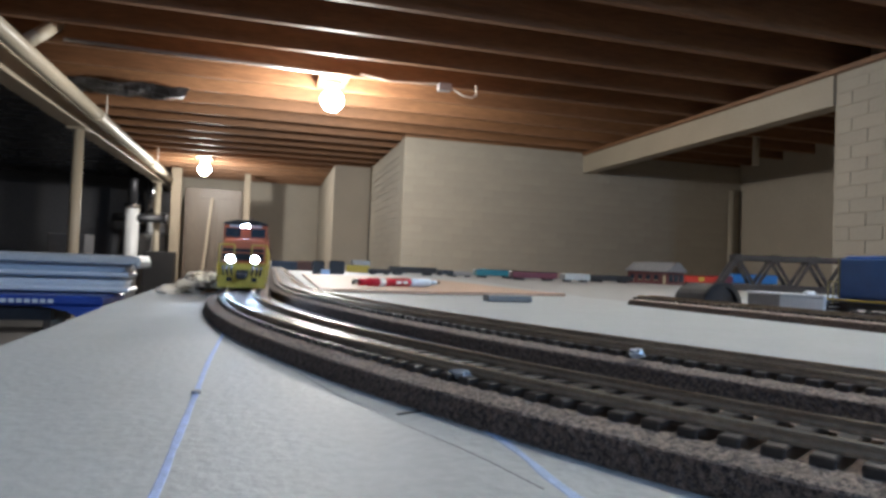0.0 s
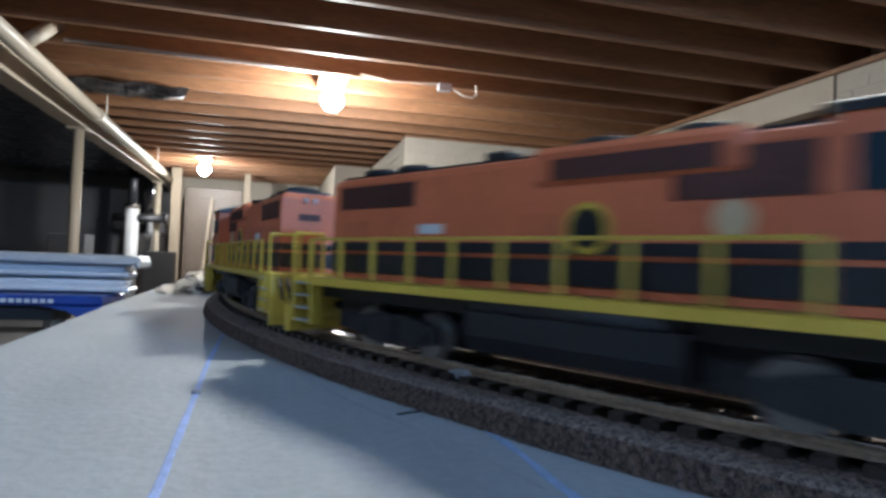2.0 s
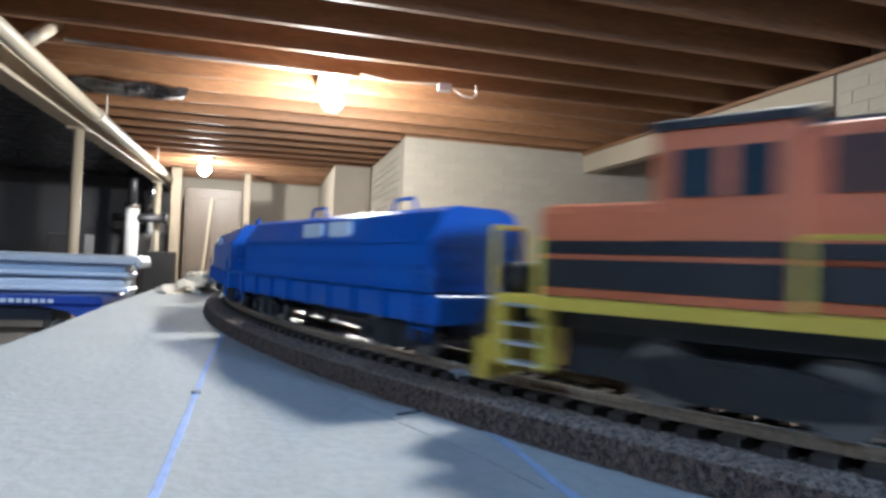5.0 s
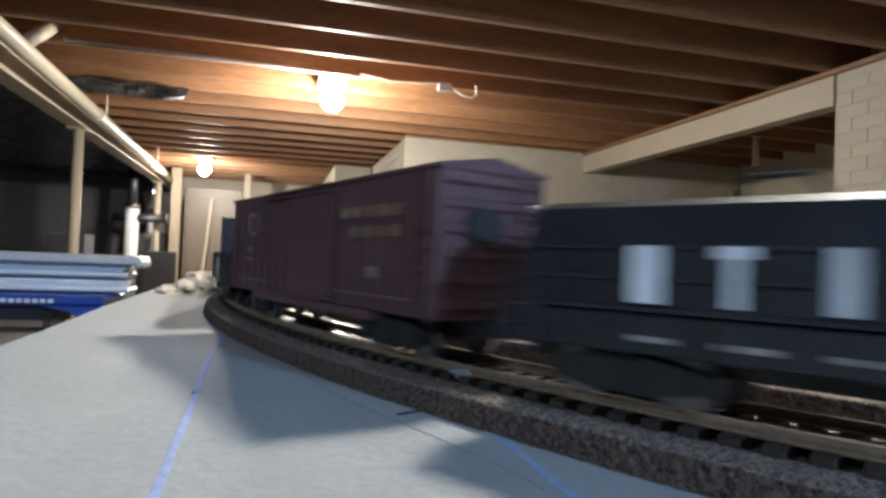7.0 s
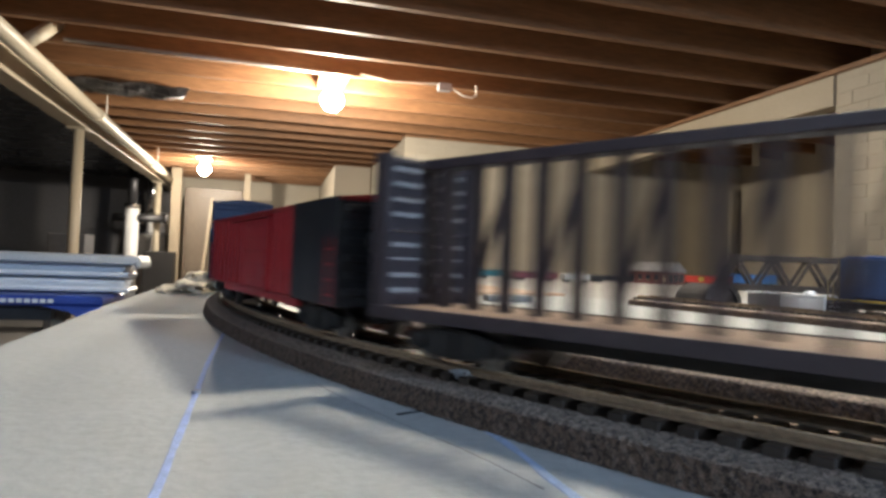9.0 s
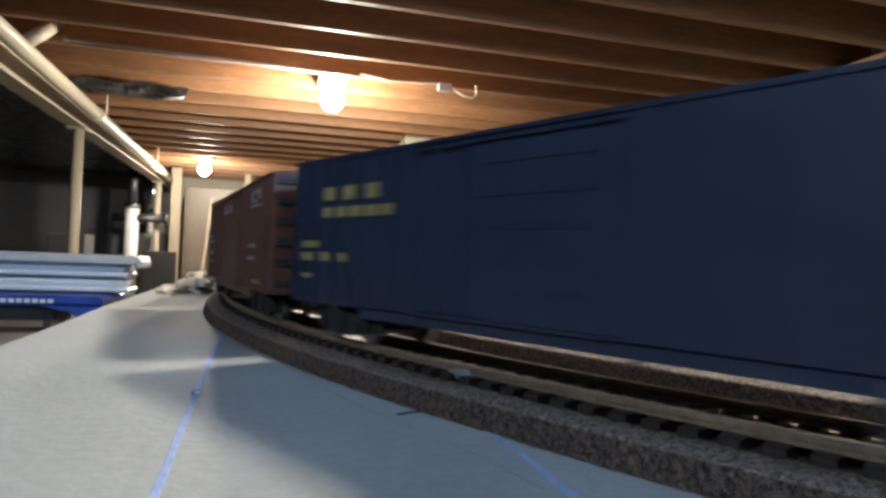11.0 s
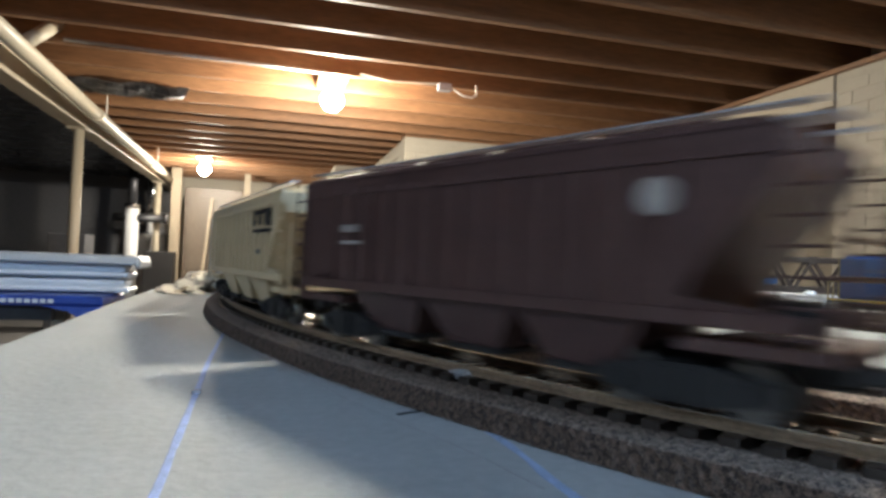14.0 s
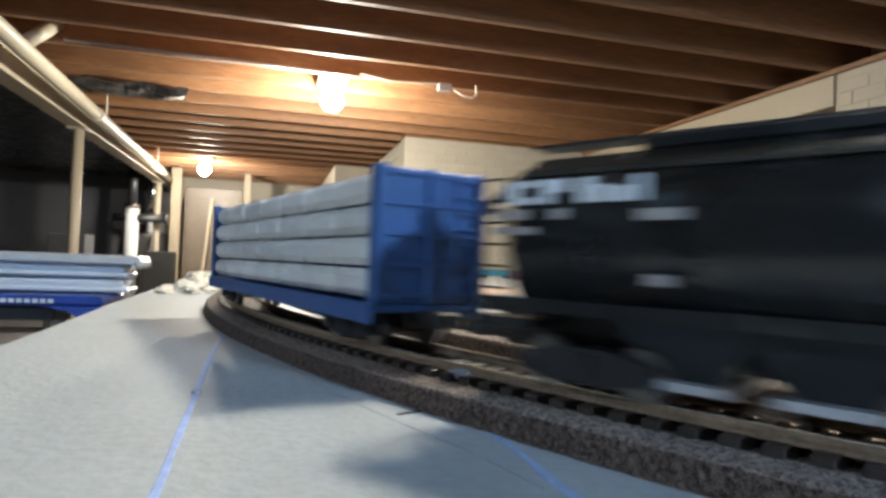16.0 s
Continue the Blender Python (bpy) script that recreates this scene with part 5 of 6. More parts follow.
    post = None
    for yy in (-1, 1) if not wide else ():
        x0, x1 = -h + 0.013, xc0 - 0.001
        part("handrail", rods(((d * x0, yy * 0.0172, zw + 0.0114), (d * (x1), yy * 0.0172, zw + 0.0114), 0.00045), n=6), metal, root)
        n = 9
        for i in range(n + 1):
            m = pose(d * (x0 + (x1 - x0) * i / n), yy * 0.0172, zw)
            if post is None:
                post = part("stanchion", rods(((0, 0, 0), (0, 0, 0.0114), 0.00075), n=6), metal, root)
                post.matrix_basis = m
            else:
                again(post, root, m)
        for s in (-1, 1):
            xe = s * (h - 0.0012)
            part("end_rail", rods(((xe, yy * 0.0165, zw), (xe, yy * 0.0165, zw + 0.0135), 0.0006), ((xe, yy * 0.0165, zw + 0.0135), (xe, yy * 0.006, zw + 0.0135), 0.0006), ((xe, yy * 0.006, zw + 0.0135), (xe, yy * 0.006, zw), 0.0006), n=6), metal, root)
            part("grab_iron", rods(((s * (h - 0.012), yy * 0.0172, zw - 0.004), (s * (h - 0.012), yy * 0.0172, zw + 0.0114), 0.0006), n=6), metal, root)
    return root, h


# ---- the consist, ends in metres along the train ----
loco("locomotive", "orange and black diesel locomotive with yellow railings and lit headlights", -0.008, -0.2155, "orange", "yellow", True, lit=True)
loco("locomotive", "orange and black diesel locomotive running long hood first", -0.230, -0.437, "orange", "yellow", False)
loco("locomotive", "black diesel locomotive with a pale striped nose and white sill line", -0.458, -0.640, "black", "white", True, nose_stripes=True)
# galv on the dark tank stands in for the highlight along it
loco("locomotive", "orange diesel locomotive, fuel tank coloured pale for its highlight, trailing the black one", -0.652, -0.857, "orange", "yellow", False, fuel="galv")
r, h = coil_car("coil_car", "bright blue covered coil car", -0.872, -1.018, "coilblue", 0.0385)
letters(r, -0.01, 0.03, 0.0305, 0.0355, 0.0145, 2)
r, h = coil_car("coil_car", "bright blue covered coil car with white lettering", -1.034, -1.182, "coilblue", 0.0385)
words(r, [(-0.031, -0.014, 0.0325, 0.0335, 0.0129), (-0.031, -0.028, 0.029, 0.0335, 0.0155), (-0.031, -0.016, 0.029, 0.03, 0.0157), (-0.019, -0.015, 0.029, 0.0315, 0.0157), (-0.009, 0.006, 0.0325, 0.0335, 0.0129), (-0.004, 0.0, 0.029, 0.0335, 0.0155)])
words(r, [(-0.06, -0.036, 0.0125, 0.0142, 0.0166), (-0.026, 0.0, 0.0125, 0.0142, 0.0166)], "oldwhite")
r, h = coil_car("coil_car", "black covered coil car with large white letters", -1.204, -1.368, "black", 0.0375)
for x0 in (-0.055, 0.024):
    words(r, [(x0 + 0.001, x0 + 0.0065, 0.0185, 0.0285, 0.0167), (x0 + 0.0175, x0 + 0.0195, 0.0185, 0.0265, 0.0167), (x0 + 0.0155, x0 + 0.0215, 0.0265, 0.0285, 0.0167), (x0 + 0.032, x0 + 0.0352, 0.0185, 0.0285, 0.0167)])
words(r, [(-0.055 + i * 0.016, -0.046 + i * 0.016, 0.0118, 0.0128, 0.0166) for i in range(7)], "oldwhite")
r, h = boxcar("boxcar", "purple-brown ribbed boxcar with faded yellow lettering", -1.385, -1.543, "boxbrown", 0.0475, door=0.036, door_x=0.006, ribs=8, endcap="boxbrown", peak=0.003, dark_gaps=True, door_ribs=15)
letters(r, 0.03, 0.066, 0.036, 0.039, 0.0172, 5, "dimyellow", 0.4)
letters(r, 0.036, 0.066, 0.0305, 0.0335, 0.0172, 4, "dimyellow", 0.4)
words(r, [(0.026, 0.07, 0.0145, 0.0151, 0.0172), (-0.066, -0.03, 0.0145, 0.0151, 0.0172)], "dimyellow")
words(r, [(0.046, 0.053, 0.0195, 0.0225, 0.0172), (-0.056, -0.0545, 0.034, 0.041, 0.0172), (-0.0465, -0.045, 0.034, 0.041, 0.0172), (-0.056, -0.045, 0.04, 0.041, 0.0173), (-0.0535, -0.0475, 0.032, 0.0335, 0.0172), (-0.056, -0.05, 0.026, 0.0275, 0.0172), (-0.056, -0.051, 0.0225, 0.0235, 0.0172)], "dimwhite")
r, h = gondola("gondola_car", "weathered dark grey-brown gondola with white scrawls", -1.56, -1.731, "gonpaint", 0.0255)
words(r, [(0.02, 0.076, 0.0195, 0.023, 0.0172)], "gonred")
rg = random.Random(5)
xx = 0.021
for k in range(5):
    bm = bmesh.new()
    pts = [(xx + 0.006 + (0.0032 - 0.0003 * k) * math.cos(a * (1 + 0.25 * k)) + k * 0.0085 + rg.uniform(-0.0012, 0.0012), 0.0172 + 0.0042 * math.sin(a * (1.3 - 0.12 * k)) + rg.uniform(-0.0012, 0.0012)) for a in (0.3, 1.4, 2.5, 3.6, 4.7, 5.8)]
    for p, q in zip(pts[:5], pts[1:]):
        rod(bm, (p[0], -0.0176, p[1]), (q[0], -0.0176, q[1]), 0.0009, 6)
    part("scrawl", bm, "oldwhite", r, "illegible white painted scrawl")
part("scrawl", rods(((0.05, -0.0176, 0.0135), (0.062, -0.0176, 0.0118), 0.0008), ((0.062, -0.0176, 0.0118), (0.08, -0.0176, 0.0126), 0.0007), n=6), "oldwhite", r, "illegible white painted scrawl")
r, h = centre_beam("centre_beam_car", "empty plum-grey centre-beam flatcar with ribbed bulkheads", -1.747, -1.97, "cbpaint", 0.052)
r, h = boxcar("boxcar", "red boxcar with a black end section", -1.985, -2.17, "red", 0.042, door=0.04, ribs=9, endcap="black")
part("end_panel", boxes((0.052, h + 0.0006, -0.0176, 0.0176, 0.0104, 0.0424), bev=0.0003), "black", r, "black-painted end section")
r, h = boxcar("boxcar", "dark navy high boxcar with faded yellow lettering", -2.193, -2.395, "navy", 0.0545, door=0.036, ribs=9)
r, h = boxcar("boxcar", "dark navy high boxcar with faded yellow lettering", -2.417, -2.618, "navy", 0.0545, door=0.036, ribs=9)
letters(r, -0.082, -0.05, 0.0415, 0.0455, 0.0172, 3, "oldyellow", 0.5)
letters(r, -0.082, -0.046, 0.0365, 0.0395, 0.0172, 5, "oldyellow", 0.35)
words(r, [(-0.094, -0.085, 0.0275, 0.0295, 0.0172), (-0.094, -0.088, 0.0235, 0.026, 0.0172), (-0.083, -0.078, 0.0235, 0.026, 0.0172), (-0.073, -0.069, 0.0235, 0.026, 0.0172), (-0.094, -0.088, 0.018, 0.0195, 0.0172)], "oldyellow")
# gonpaint end ribs: the shade cast by the car ahead, put into colour
r, h = boxcar("boxcar", "tall rusty brown boxcar with faded lettering", -2.637, -2.819, "rust", 0.0545, door=0.05, ribs=9, endcap="gonpaint", roof="rust")
words(r, [(-0.022, -0.012, 0.0445, 0.0485, 0.0178), (-0.006, 0.004, 0.0445, 0.0485, 0.0178), (0.054, 0.064, 0.0492, 0.0502, 0.0172), (0.054, 0.0565, 0.046, 0.0502, 0.0172), (0.054, 0.064, 0.0455, 0.0465, 0.0172), (0.067, 0.0695, 0.0465, 0.0505, 0.0172), (0.054, 0.074, 0.0437, 0.0445, 0.0172)], "oldwhite")
words(r, [(-0.08, -0.074, 0.034, 0.0355, 0.0172), (-0.08, -0.074, 0.031, 0.0325, 0.0172), (-0.072, -0.066, 0.031, 0.0325, 0.0172), (-0.071, -0.066, 0.0245, 0.026, 0.0172), (0.05, 0.062, 0.0275, 0.029, 0.0172), (0.05, 0.06, 0.0225, 0.024, 0.0172)], "oldwhite")
words(r, [(-0.079, -0.072, 0.024, 0.027, 0.0172), (-0.079, -0.07, 0.0195, 0.021, 0.0172), (0.062, 0.076, 0.0135, 0.015, 0.0172)], "oldyellow")
r, h = boxcar("boxcar", "teal-blue smooth-sided boxcar with a dark door gap", -2.842, -3.022, "teal", 0.0475, door=0.0335, door_x=0.0155, ribs=0, door_ribs=0)
part("door_gap", boxes((-0.011, -0.0015, -0.0171, 0.0171, 0.0125, 0.0455)), "under", r, "dark gap beside the sliding door")
for k, (z0, z1) in enumerate(((0.0395, 0.042), (0.0365, 0.0385), (0.0345, 0.0352), (0.0325, 0.0338), (0.03, 0.0318), (0.0282, 0.0286), (0.02, 0.0206))):
    words(r, [(-0.083, -0.059, z0, z1, 0.0166)], "oldwhite")
words(r, [(0.001, 0.0045, 0.0215, 0.0235, 0.0178), (0.001, 0.005, 0.0185, 0.0195, 0.0178), (0.05, 0.057, 0.0225, 0.0245, 0.0166), (0.05, 0.057, 0.0195, 0.0205, 0.0166)], "oldwhite")
r, h = hopper("hopper_car", "slate-blue covered hopper with white lettering", -3.038, -3.186, "slate", top=0.0472, rib_on=False)
letters(r, -0.063, -0.033, 0.0375, 0.044, 0.0169, 3, "white", 0.3)
words(r, [(-0.054, -0.046, 0.0345, 0.036, 0.0169), (-0.054, -0.045, 0.031, 0.0335, 0.0169), (-0.054, -0.05, 0.028, 0.0295, 0.0169), (-0.047, -0.044, 0.028, 0.0295, 0.0169), (0.03, 0.05, 0.043, 0.0442, 0.0169), (0.036, 0.056, 0.0405, 0.0417, 0.0169), (0.042, 0.058, 0.038, 0.0392, 0.0169), (0.05, 0.06, 0.0355, 0.0367, 0.0169)])
words(r, [(-0.016, -0.01, 0.0255, 0.0285, 0.0169)], "oldwhite")
r, h = hopper("hopper_car", "golden yellow covered hopper with dark lettering and a green emblem", -3.201, -3.368, "hopyellow", top=0.0474)
letters(r, -0.0735, -0.0225, 0.0342, 0.0424, 0.0174, 5, "hopbrown", 0.28)
letters(r, -0.0135, 0.0385, 0.0342, 0.0424, 0.0174, 6, "hopbrown", 0.28)
words(r, [(0.0510, 0.0640, 0.0335, 0.0425, 0.0178)], "white")
words(r, [(0.0545, 0.0605, 0.0365, 0.0405, 0.0182)], "green")
words(r, [(-0.0705, -0.0585, 0.034, 0.035, 0.0177), (-0.0705, -0.0605, 0.031, 0.0325, 0.0177), (0.0555, 0.0615, 0.0225, 0.029, 0.0178), (0.0475, 0.0535, 0.0235, 0.025, 0.0178)], "hopbrown")
r, h = hopper("hopper_car", "dark maroon-brown covered hopper", -3.375, -3.530, "hopbrown", ribs=13)
part("round_emblem", rods(((0.05, -0.0165, 0.037), (0.05, -0.0178, 0.037), 0.0034), n=18), "oldwhite", r)
words(r, [(-0.05, -0.042, 0.032, 0.034, 0.0177), (-0.05, -0.04, 0.0285, 0.0295, 0.0177)], "oldwhite")
r, h = hopper("hopper_car", "dusty tan covered hopper with black lettering", -3.537, -3.7, "tan", ribs=13)
for x0 in (0.0345, 0.044, 0.0535):
    words(r, [(x0, x0 + 0.0078, 0.0405, 0.042, 0.0177), (x0, x0 + 0.0078, 0.0333, 0.0346, 0.0177), (x0, x0 + 0.0042, 0.0362, 0.0405, 0.0177)], "black")
words(r, [(0.0565, 0.061, 0.0355, 0.0405, 0.0177)], "gonpaint")
words(r, [(0.042, 0.047, 0.025, 0.0268, 0.0177)], "slate")
r, h = hopper("hopper_car", "pale grey-white covered hopper with a red lettered arrow", -3.71, -3.885, "hopwhite", ribs=15)
bm = bmesh.new()
prism(bm, [(-0.0285, 0.034), (-0.0225, 0.0405), (0.0135, 0.0405), (0.0195, 0.034), (0.0135, 0.0275), (-0.0225, 0.0275)], -0.0166, -0.0181, "y")
part("red_arrow", bm, "red", r, "red double-ended arrow panel")
for x0 in (-0.0205, -0.008, 0.003):
    words(r, [(x0, x0 + 0.0035, 0.0298, 0.0382, 0.0182), (x0, x0 + 0.0085, 0.0298, 0.0318, 0.0183), (x0, x0 + 0.0085, 0.0362, 0.0382, 0.0183)])
letters(r, -0.07, 0.055, 0.0435, 0.0465, 0.0178, 12, "oldwhite", 0.55)
letters(r, -0.052, -0.034, 0.0285, 0.0315, 0.0178, 2, "houseroof", 0.4)
r, h = cylinder_hopper("hopper_car", "glossy black round-sided hopper with white lettering", -3.9, -4.056, "cylblack", 0.0486)
for x0, x1, z0, z1 in ((-0.07, -0.066, 0.0398, 0.0445), (-0.0655, -0.0625, 0.0432, 0.0445), (-0.0655, -0.0625, 0.0398, 0.0411), (-0.061, -0.0585, 0.0398, 0.0445), (-0.0585, -0.0555, 0.042, 0.0445), (-0.0525, -0.0495, 0.0398, 0.0445), (-0.0485, -0.0465, 0.0398, 0.043), (-0.0455, -0.042, 0.0398, 0.0425), (-0.041, -0.0395, 0.0398, 0.0445)):
    words(r, [(x0, x1, z0 - 0.0032, z1 - 0.0032, 0.0167)])
words(r, [(-0.058, -0.055, 0.0335, 0.0355, 0.0173), (-0.072, -0.064, 0.0335, 0.0355, 0.0173), (-0.072, -0.062, 0.0305, 0.032, 0.0173), (-0.04, -0.032, 0.033, 0.035, 0.0173), (-0.038, -0.034, 0.0215, 0.0235, 0.0173), (0.02, 0.028, 0.0235, 0.026, 0.0173), (0.032, 0.036, 0.0235, 0.026, 0.0173)], "oldwhite")
r, h = centre_beam("centre_beam_car", "blue centre-beam flatcar loaded with wrapped lumber", -4.088, -4.29, "parkedblue", 0.0495, loaded=True)


# ---- standing models on the boards ----
def model_box(name, label, category, x, y, w, d, hgt, material, turn=0.0, roof=None, wheels=True):
    ob = empty(name, label, category, "models parked along the back")
    ob.matrix_basis = pose(x, y, -0.002 if x > 0.5 else 0.0, 0, 0, turn)
    lift = hgt * 0.25 if wheels else 0
    part("model_body", boxes((-w / 2, w / 2, -d / 2, d / 2, lift, hgt * 0.92), bev=hgt * 0.04), material, ob)
    part("model_top", boxes((-w / 2 + 0.001, w / 2 - 0.001, -d / 2 + 0.002, d / 2 - 0.002, hgt * 0.921, hgt), bev=hgt * 0.03), roof or material, ob)
    if wheels:
        for s in (-1, 1):
            part("bogie", boxes((s * w * 0.32 - w * 0.09, s * w * 0.32 + w * 0.09, -d / 2 + 0.003, d / 2 - 0.003, 0.0, lift + 0.0005), bev=0.001), "under", ob)
    return ob


for x, y, w, hgt, c, roof, wheels, label, cat in (
    (0.035, 1.776, 0.067, 0.025, "slate", None, False, "dark blue-grey model box on the board", "model"),
    (0.091, 1.80, 0.05, 0.026, "rust", None, False, "small brown model box", "model"),
    (0.103, 1.447, 0.026, 0.03, "black", None, False, "small black cube on the board", "box"),
    (0.15, 1.508, 0.034, 0.031, "black", None, False, "small black box on the board", "box"),
    (0.117, 1.43, 0.019, 0.011, "stripe", None, False, "small pale blue block", "box"),
    (0.239, 1.81, 0.065, 0.02, "yellow", "yellow", False, "small yellow cardboard box on the board", "box"),
    (0.268, 1.605, 0.055, 0.014, "under", None, True, "low dark model flatcar", "model railway car"),
    (0.369, 1.673, 0.128, 0.022, "under", "black", True, "dark model locomotive parked on the board", "model locomotive"),
    (0.479, 1.746, 0.047, 0.016, "black", None, True, "low dark model car", "model railway car"),
    (0.531, 1.76, 0.066, 0.015, "greyboard", None, True, "low grey model flatcar", "model railway car"),
    (0.632, 1.747, 0.123, 0.025, "tealcar", "black", True, "teal model railway car", "model railway car"),
    (0.69, 1.6, 0.13, 0.024, "maroon", "black", True, "maroon model railway car", "model railway car"),
    (0.803, 1.575, 0.076, 0.022, "hopwhite", None, True, "white model railway car", "model railway car"),
    (0.954, 1.654, 0.134, 0.021, "under", "black", True, "dark model railway car", "model railway car"),
    (1.314, 1.72, 0.137, 0.029, "brightred", None, True, "bright red model railway car with a yellow patch", "model railway car"),
    (1.41, 1.75, 0.073, 0.032, "maroon", None, True, "dark red model railway car", "model railway car"),
    (1.56, 1.78, 0.18, 0.04, "paleblue", None, True, "blue model railway cars behind the bridge", "model railway car"),
):
    m = model_box("parked_model", label, cat, x, y, w, 0.034 if wheels else 0.03, hgt, c, 0, roof, wheels)
    if "yellow patch" in label:
        part("patch", boxes((-0.02, 0.0, -0.0178, -0.017, 0.012, 0.026)), "yellow", m)
carton2 = empty("small_white_box", "small white box on top of a yellow one", "box")
part("white_carton", boxes((0.222, 0.274, 1.8, 1.825, 0.0202, 0.034), bev=0.001), "hopwhite", carton2)

# model house
house = empty("model_house", "small red model house with a grey gabled roof", "model house")
house.matrix_basis = pose(1.143, 1.706, -0.002, 0, 0, -62)
part("wall", boxes((-0.065, 0.065, -0.055, 0.055, 0, 0.038)), "housered", house)
bm = bmesh.new()
prism(bm, [(-0.062, 0.0365), (0.062, 0.0365), (0.062, 0.039), (0.012, 0.065), (-0.012, 0.065), (-0.062, 0.039)], -0.07, 0.07, "x")
part("roof", bm, "houseroof", house)
part("ridge_vent", boxes((-0.045, 0.05, -0.006, 0.006, 0.0645, 0.067), bev=0.001), "houseroof", house)
for i in range(4):
    win = part("window", boxes((-0.054 + i * 0.026, -0.042 + i * 0.026, -0.0562, -0.0548, 0.012, 0.027)), "glass", house)
    part("frame", boxes((-0.0555 + i * 0.026, -0.0405 + i * 0.026, -0.0565, -0.0549, 0.0105, 0.012)), "tan", win)
for i in range(3):
    part("window", boxes((0.0648, 0.0662, -0.044 + i * 0.032, -0.022 + i * 0.032, 0.008, 0.03)), "glass", house)
part("door", boxes((0.052, 0.06, -0.0562, -0.0548, 0.001, 0.026)), "tan", house)

# truss bridge
br = empty("truss_bridge", "dark brown steel truss bridge model", "model bridge")
br.matrix_basis = pose(0.985, 1.225, -0.002, 0, 0, -27)
PANEL, HB = 0.0768, 0.082
LB = PANEL * 5
for yy in (0.0, 0.042):
    part("bottom_chord", boxes((-0.004, LB + 0.004, yy - 0.004, yy + 0.004, 0.002, 0.017), bev=0.001), "bridge", br)
    part("top_chord", boxes((PANEL * 0.5 - 0.006, LB - PANEL * 0.5 + 0.006, yy - 0.0042, yy + 0.0042, HB - 0.013, HB), bev=0.001), "bridge", br)
    for i in range(10):
        u0, u1 = PANEL * i / 2, PANEL * (i + 1) / 2
        z0, z1 = (0.008, HB - 0.006) if i % 2 == 0 else (HB - 0.006, 0.008)
        part("end_post" if i in (0, 9) else "diagonal", rods(((u0, yy, z0), (u1, yy, z1), 0.0062 if i in (0, 9) else 0.005), n=4), "bridge", br)
    for i in range(5):
        u = PANEL * (i + 0.5)
        part("gusset_plate", boxes((u - 0.009, u + 0.009, yy - 0.005, yy + 0.005, HB - 0.017, HB + 0.0015), bev=0.001), "bridge", br)
for i in range(5):
    u = PANEL * (i + 0.5)
    part("cross_brace", boxes((u - 0.003, u + 0.003, 0.005, 0.037, HB - 0.008, HB - 0.001)), "bridge", br)
part("deck", boxes((0, LB, 0.005, 0.037, 0.006, 0.011)), "bridge", br)
for u in (0.006, LB - 0.006):
    part("abutment", boxes((u - 0.012, u + 0.012, -0.006, 0.048, 0.0, 0.0019)), "bridge", br)

# arch-shaped black tunnel mouth
arch = empty("tunnel_portal", "small black arched tunnel portal model", "model tunnel")
arch.matrix_basis = pose(0.509, 0.63, -0.002, 0, 0, 14.5)
bm = bmesh.new()
prism(bm, [(0.032 * math.cos(math.pi * i / 12), 0.025 * math.sin(math.pi * i / 12)) for i in range(13)], 0.0, 0.04, "y")
part("hood", bm, "gonpaint", arch)
bm = bmesh.new()
prism(bm, [(0.034 * math.cos(math.pi * i / 12), 0.027 * math.sin(math.pi * i / 12)) for i in range(13)] + [(0.026 * math.cos(math.pi * i / 12), 0.021 * math.sin(math.pi * i / 12)) for i in range(12, -1, -1)], -0.004, -0.0002, "y")
part("portal_ring", bm, "black", arch)

# milky plastic box behind the siding
pb = empty("plastic_box", "milky white plastic box with a rounded lid button", "box")
pb.matrix_basis = pose(0.5445, 0.562, -0.002, 0, 0, -86)
part("tub", boxes((-0.006, 0.05, -0.012, 0.012, 0, 0.0165), bev=0.0015), "clearbox", pb)
part("end_tub", boxes((-0.05, -0.0065, -0.012, 0.012, 0, 0.0165), bev=0.0015), "houseroof", pb, "greyer clear end of the box")
part("lid", boxes((-0.051, 0.051, -0.0125, 0.0125, 0.0166, 0.0186), bev=0.0008), "clearbox", pb)
bm = bmesh.new()
lathe(bm, (0.022, 0, 0.0184), [(0.0065, 0), (0.006, 0.002), (0.0035, 0.0036)], 14)
part("button", bm, "clearbox", pb)

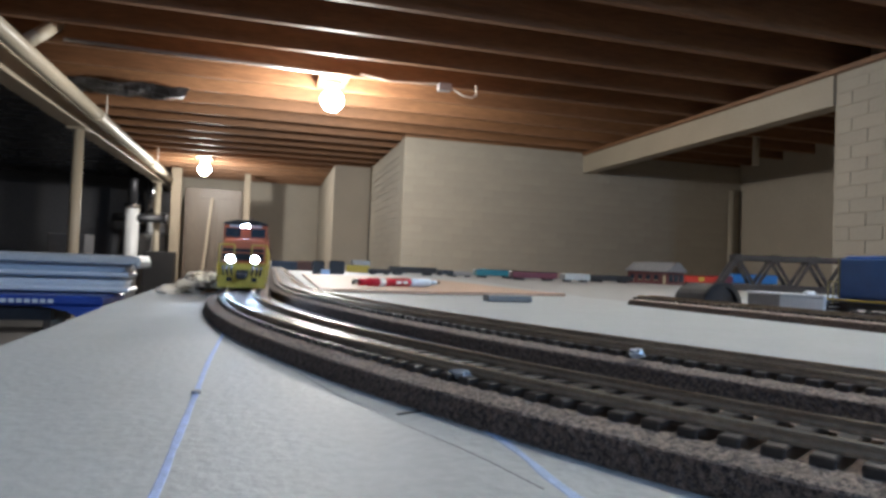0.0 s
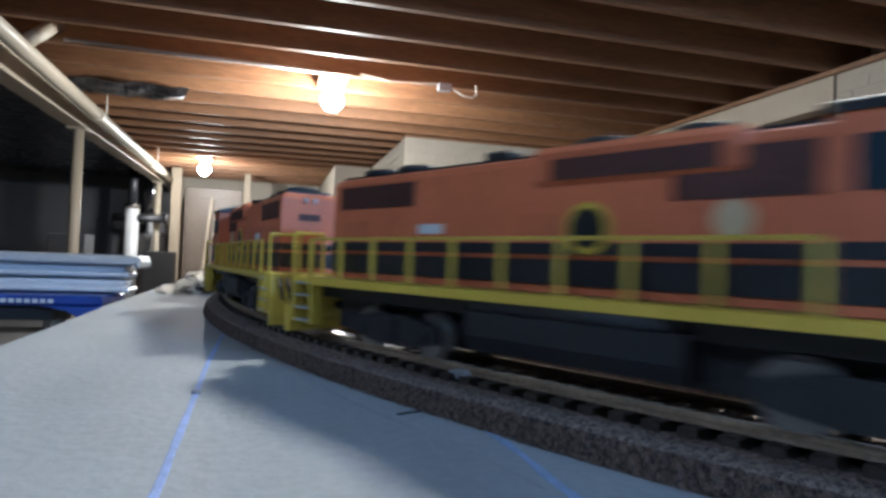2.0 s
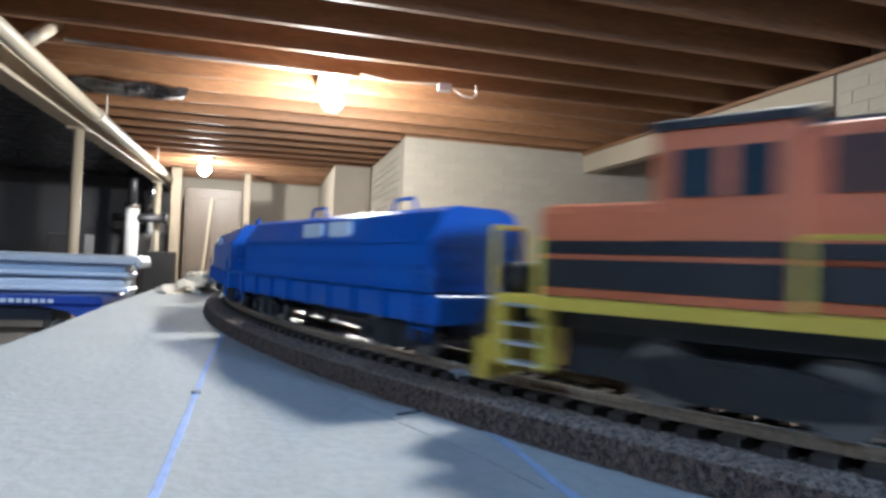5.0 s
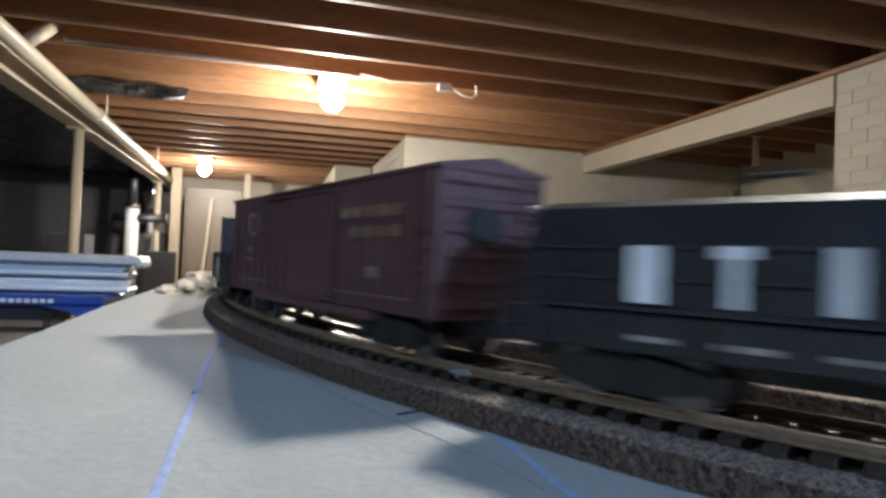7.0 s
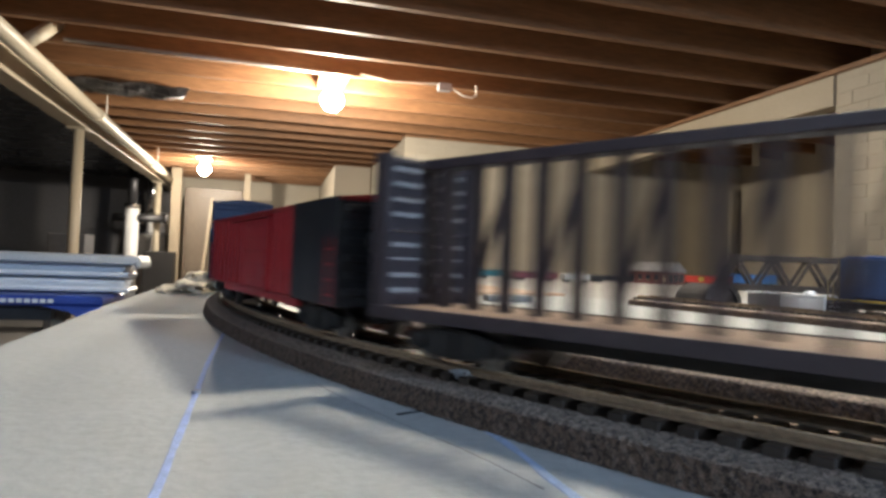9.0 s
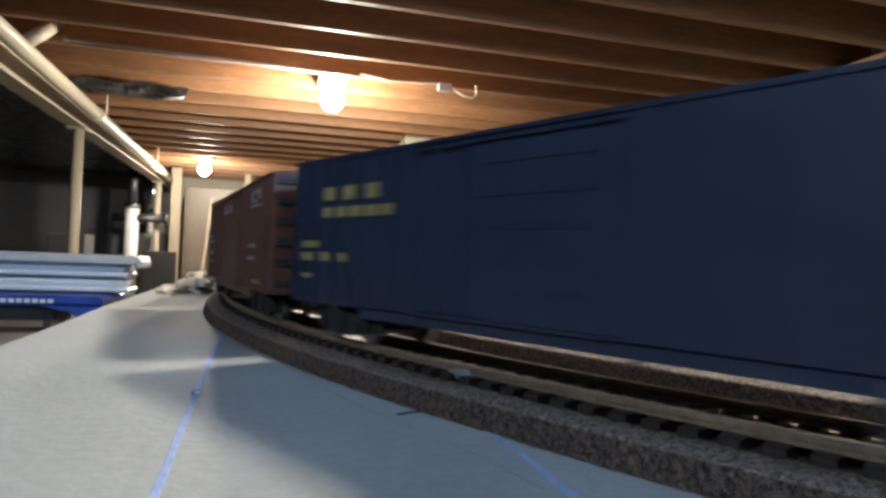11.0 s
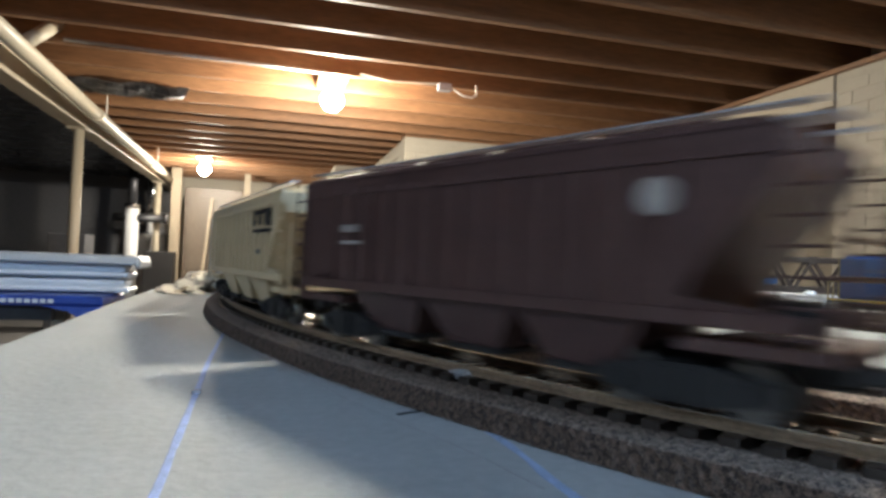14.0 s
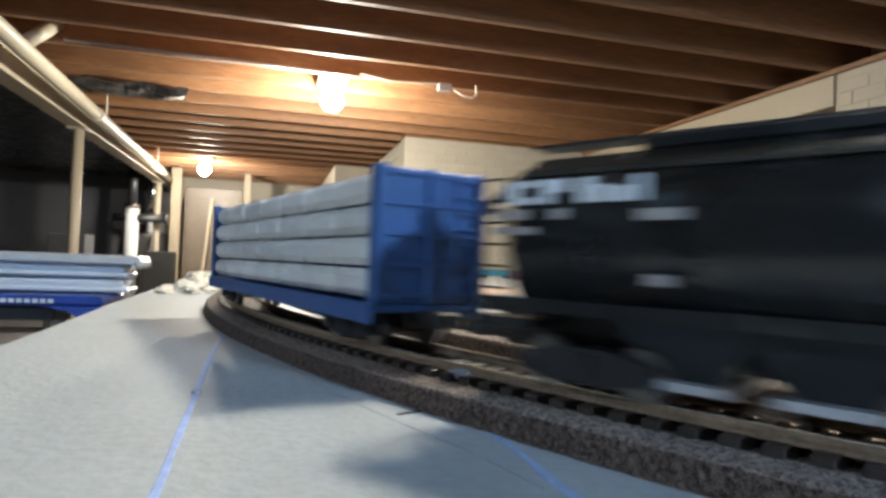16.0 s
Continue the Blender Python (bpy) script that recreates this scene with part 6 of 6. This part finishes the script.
# a blue locomotive standing behind the siding
bl = empty("parked_locomotive", "blue model locomotive with a yellow sill stripe behind the siding", "model locomotive")
bl.matrix_basis = pose(0.484, 0.343, -0.0015, 0, 0, -90)
part("hood", boxes((-0.09, 0.07, -0.0155, 0.0155, 0.0195, 0.053), bev=0.001), "parkedblue", bl)
part("roof", boxes((-0.088, 0.068, -0.012, 0.012, 0.0531, 0.055), bev=0.0008), "coilblue", bl)
part("walkway", boxes((-0.1, 0.08, -0.0172, 0.0172, 0.0165, 0.019), bev=0.0004), "parkedblue", bl)
part("sill_stripe", boxes((-0.1, 0.08, -0.0176, -0.0172, 0.0172, 0.0188)), "yellow", bl)
part("fuel_tank", boxes((-0.03, 0.02, -0.014, 0.014, 0.005, 0.014), bev=0.001), "under", bl)
part("frame", boxes((-0.1, 0.08, -0.012, 0.012, 0.011, 0.0164)), "under", bl)
part("pilot", boxes((-0.102, -0.099, -0.0165, 0.0165, 0.004, 0.0165), bev=0.0004), "under", bl)
part("end_panel", boxes((-0.0912, -0.09, -0.0155, 0.0155, 0.0195, 0.0525)), "oldyellow", bl, "faded yellow end panel")
for k in range(4):
    part("step", boxes((-0.0985, -0.091, -0.0172, -0.013, 0.004 + k * 0.0036, 0.0047 + k * 0.0036)), "galv", bl)
part("end_rail", rods(((-0.1, -0.0165, 0.019), (-0.1, -0.0165, 0.033), 0.0006), ((-0.1, 0.0165, 0.019), (-0.1, 0.0165, 0.033), 0.0006), ((-0.1, -0.0165, 0.033), (-0.1, 0.0165, 0.033), 0.0006), ((-0.094, -0.0172, 0.014), (-0.094, -0.0172, 0.031), 0.0006), n=6), "oldyellow", bl)
for s in (-1, 1):
    truck(bl, s * 0.06 - 0.01, 0)


# ---- what moves ----
SPEEDS = [(0, 0.240), (3, 0.240), (7, 0.262), (9, 0.295), (11.5, 0.305), (16, 0.305)]


def run_of_train(t):
    """Metres that the train has gone by t seconds."""
    gone = 0.0
    for (t0, v0), (t1, v1) in zip(SPEEDS, SPEEDS[1:]):
        if t <= t0:
            break
        e = min(t, t1)
        ve = v0 + (v1 - v0) * (e - t0) / (t1 - t0)
        gone += (v0 + ve) / 2 * (e - t0)
    return gone


def motions():
    for root, centre, reach in CARS:
        rows = []
        for i in range(81):
            t = i * 0.2
            s = run_of_train(t) + centre
            x0, y0, _ = on_track(s + reach)
            x1, y1, _ = on_track(s - reach)
            rows.append((t, pose((x0 + x1) / 2, (y0 + y1) / 2, RAILTOP, 0, 0, math.degrees(math.atan2(y0 - y1, x0 - x1)))))
        walk(root, rows)


motions()
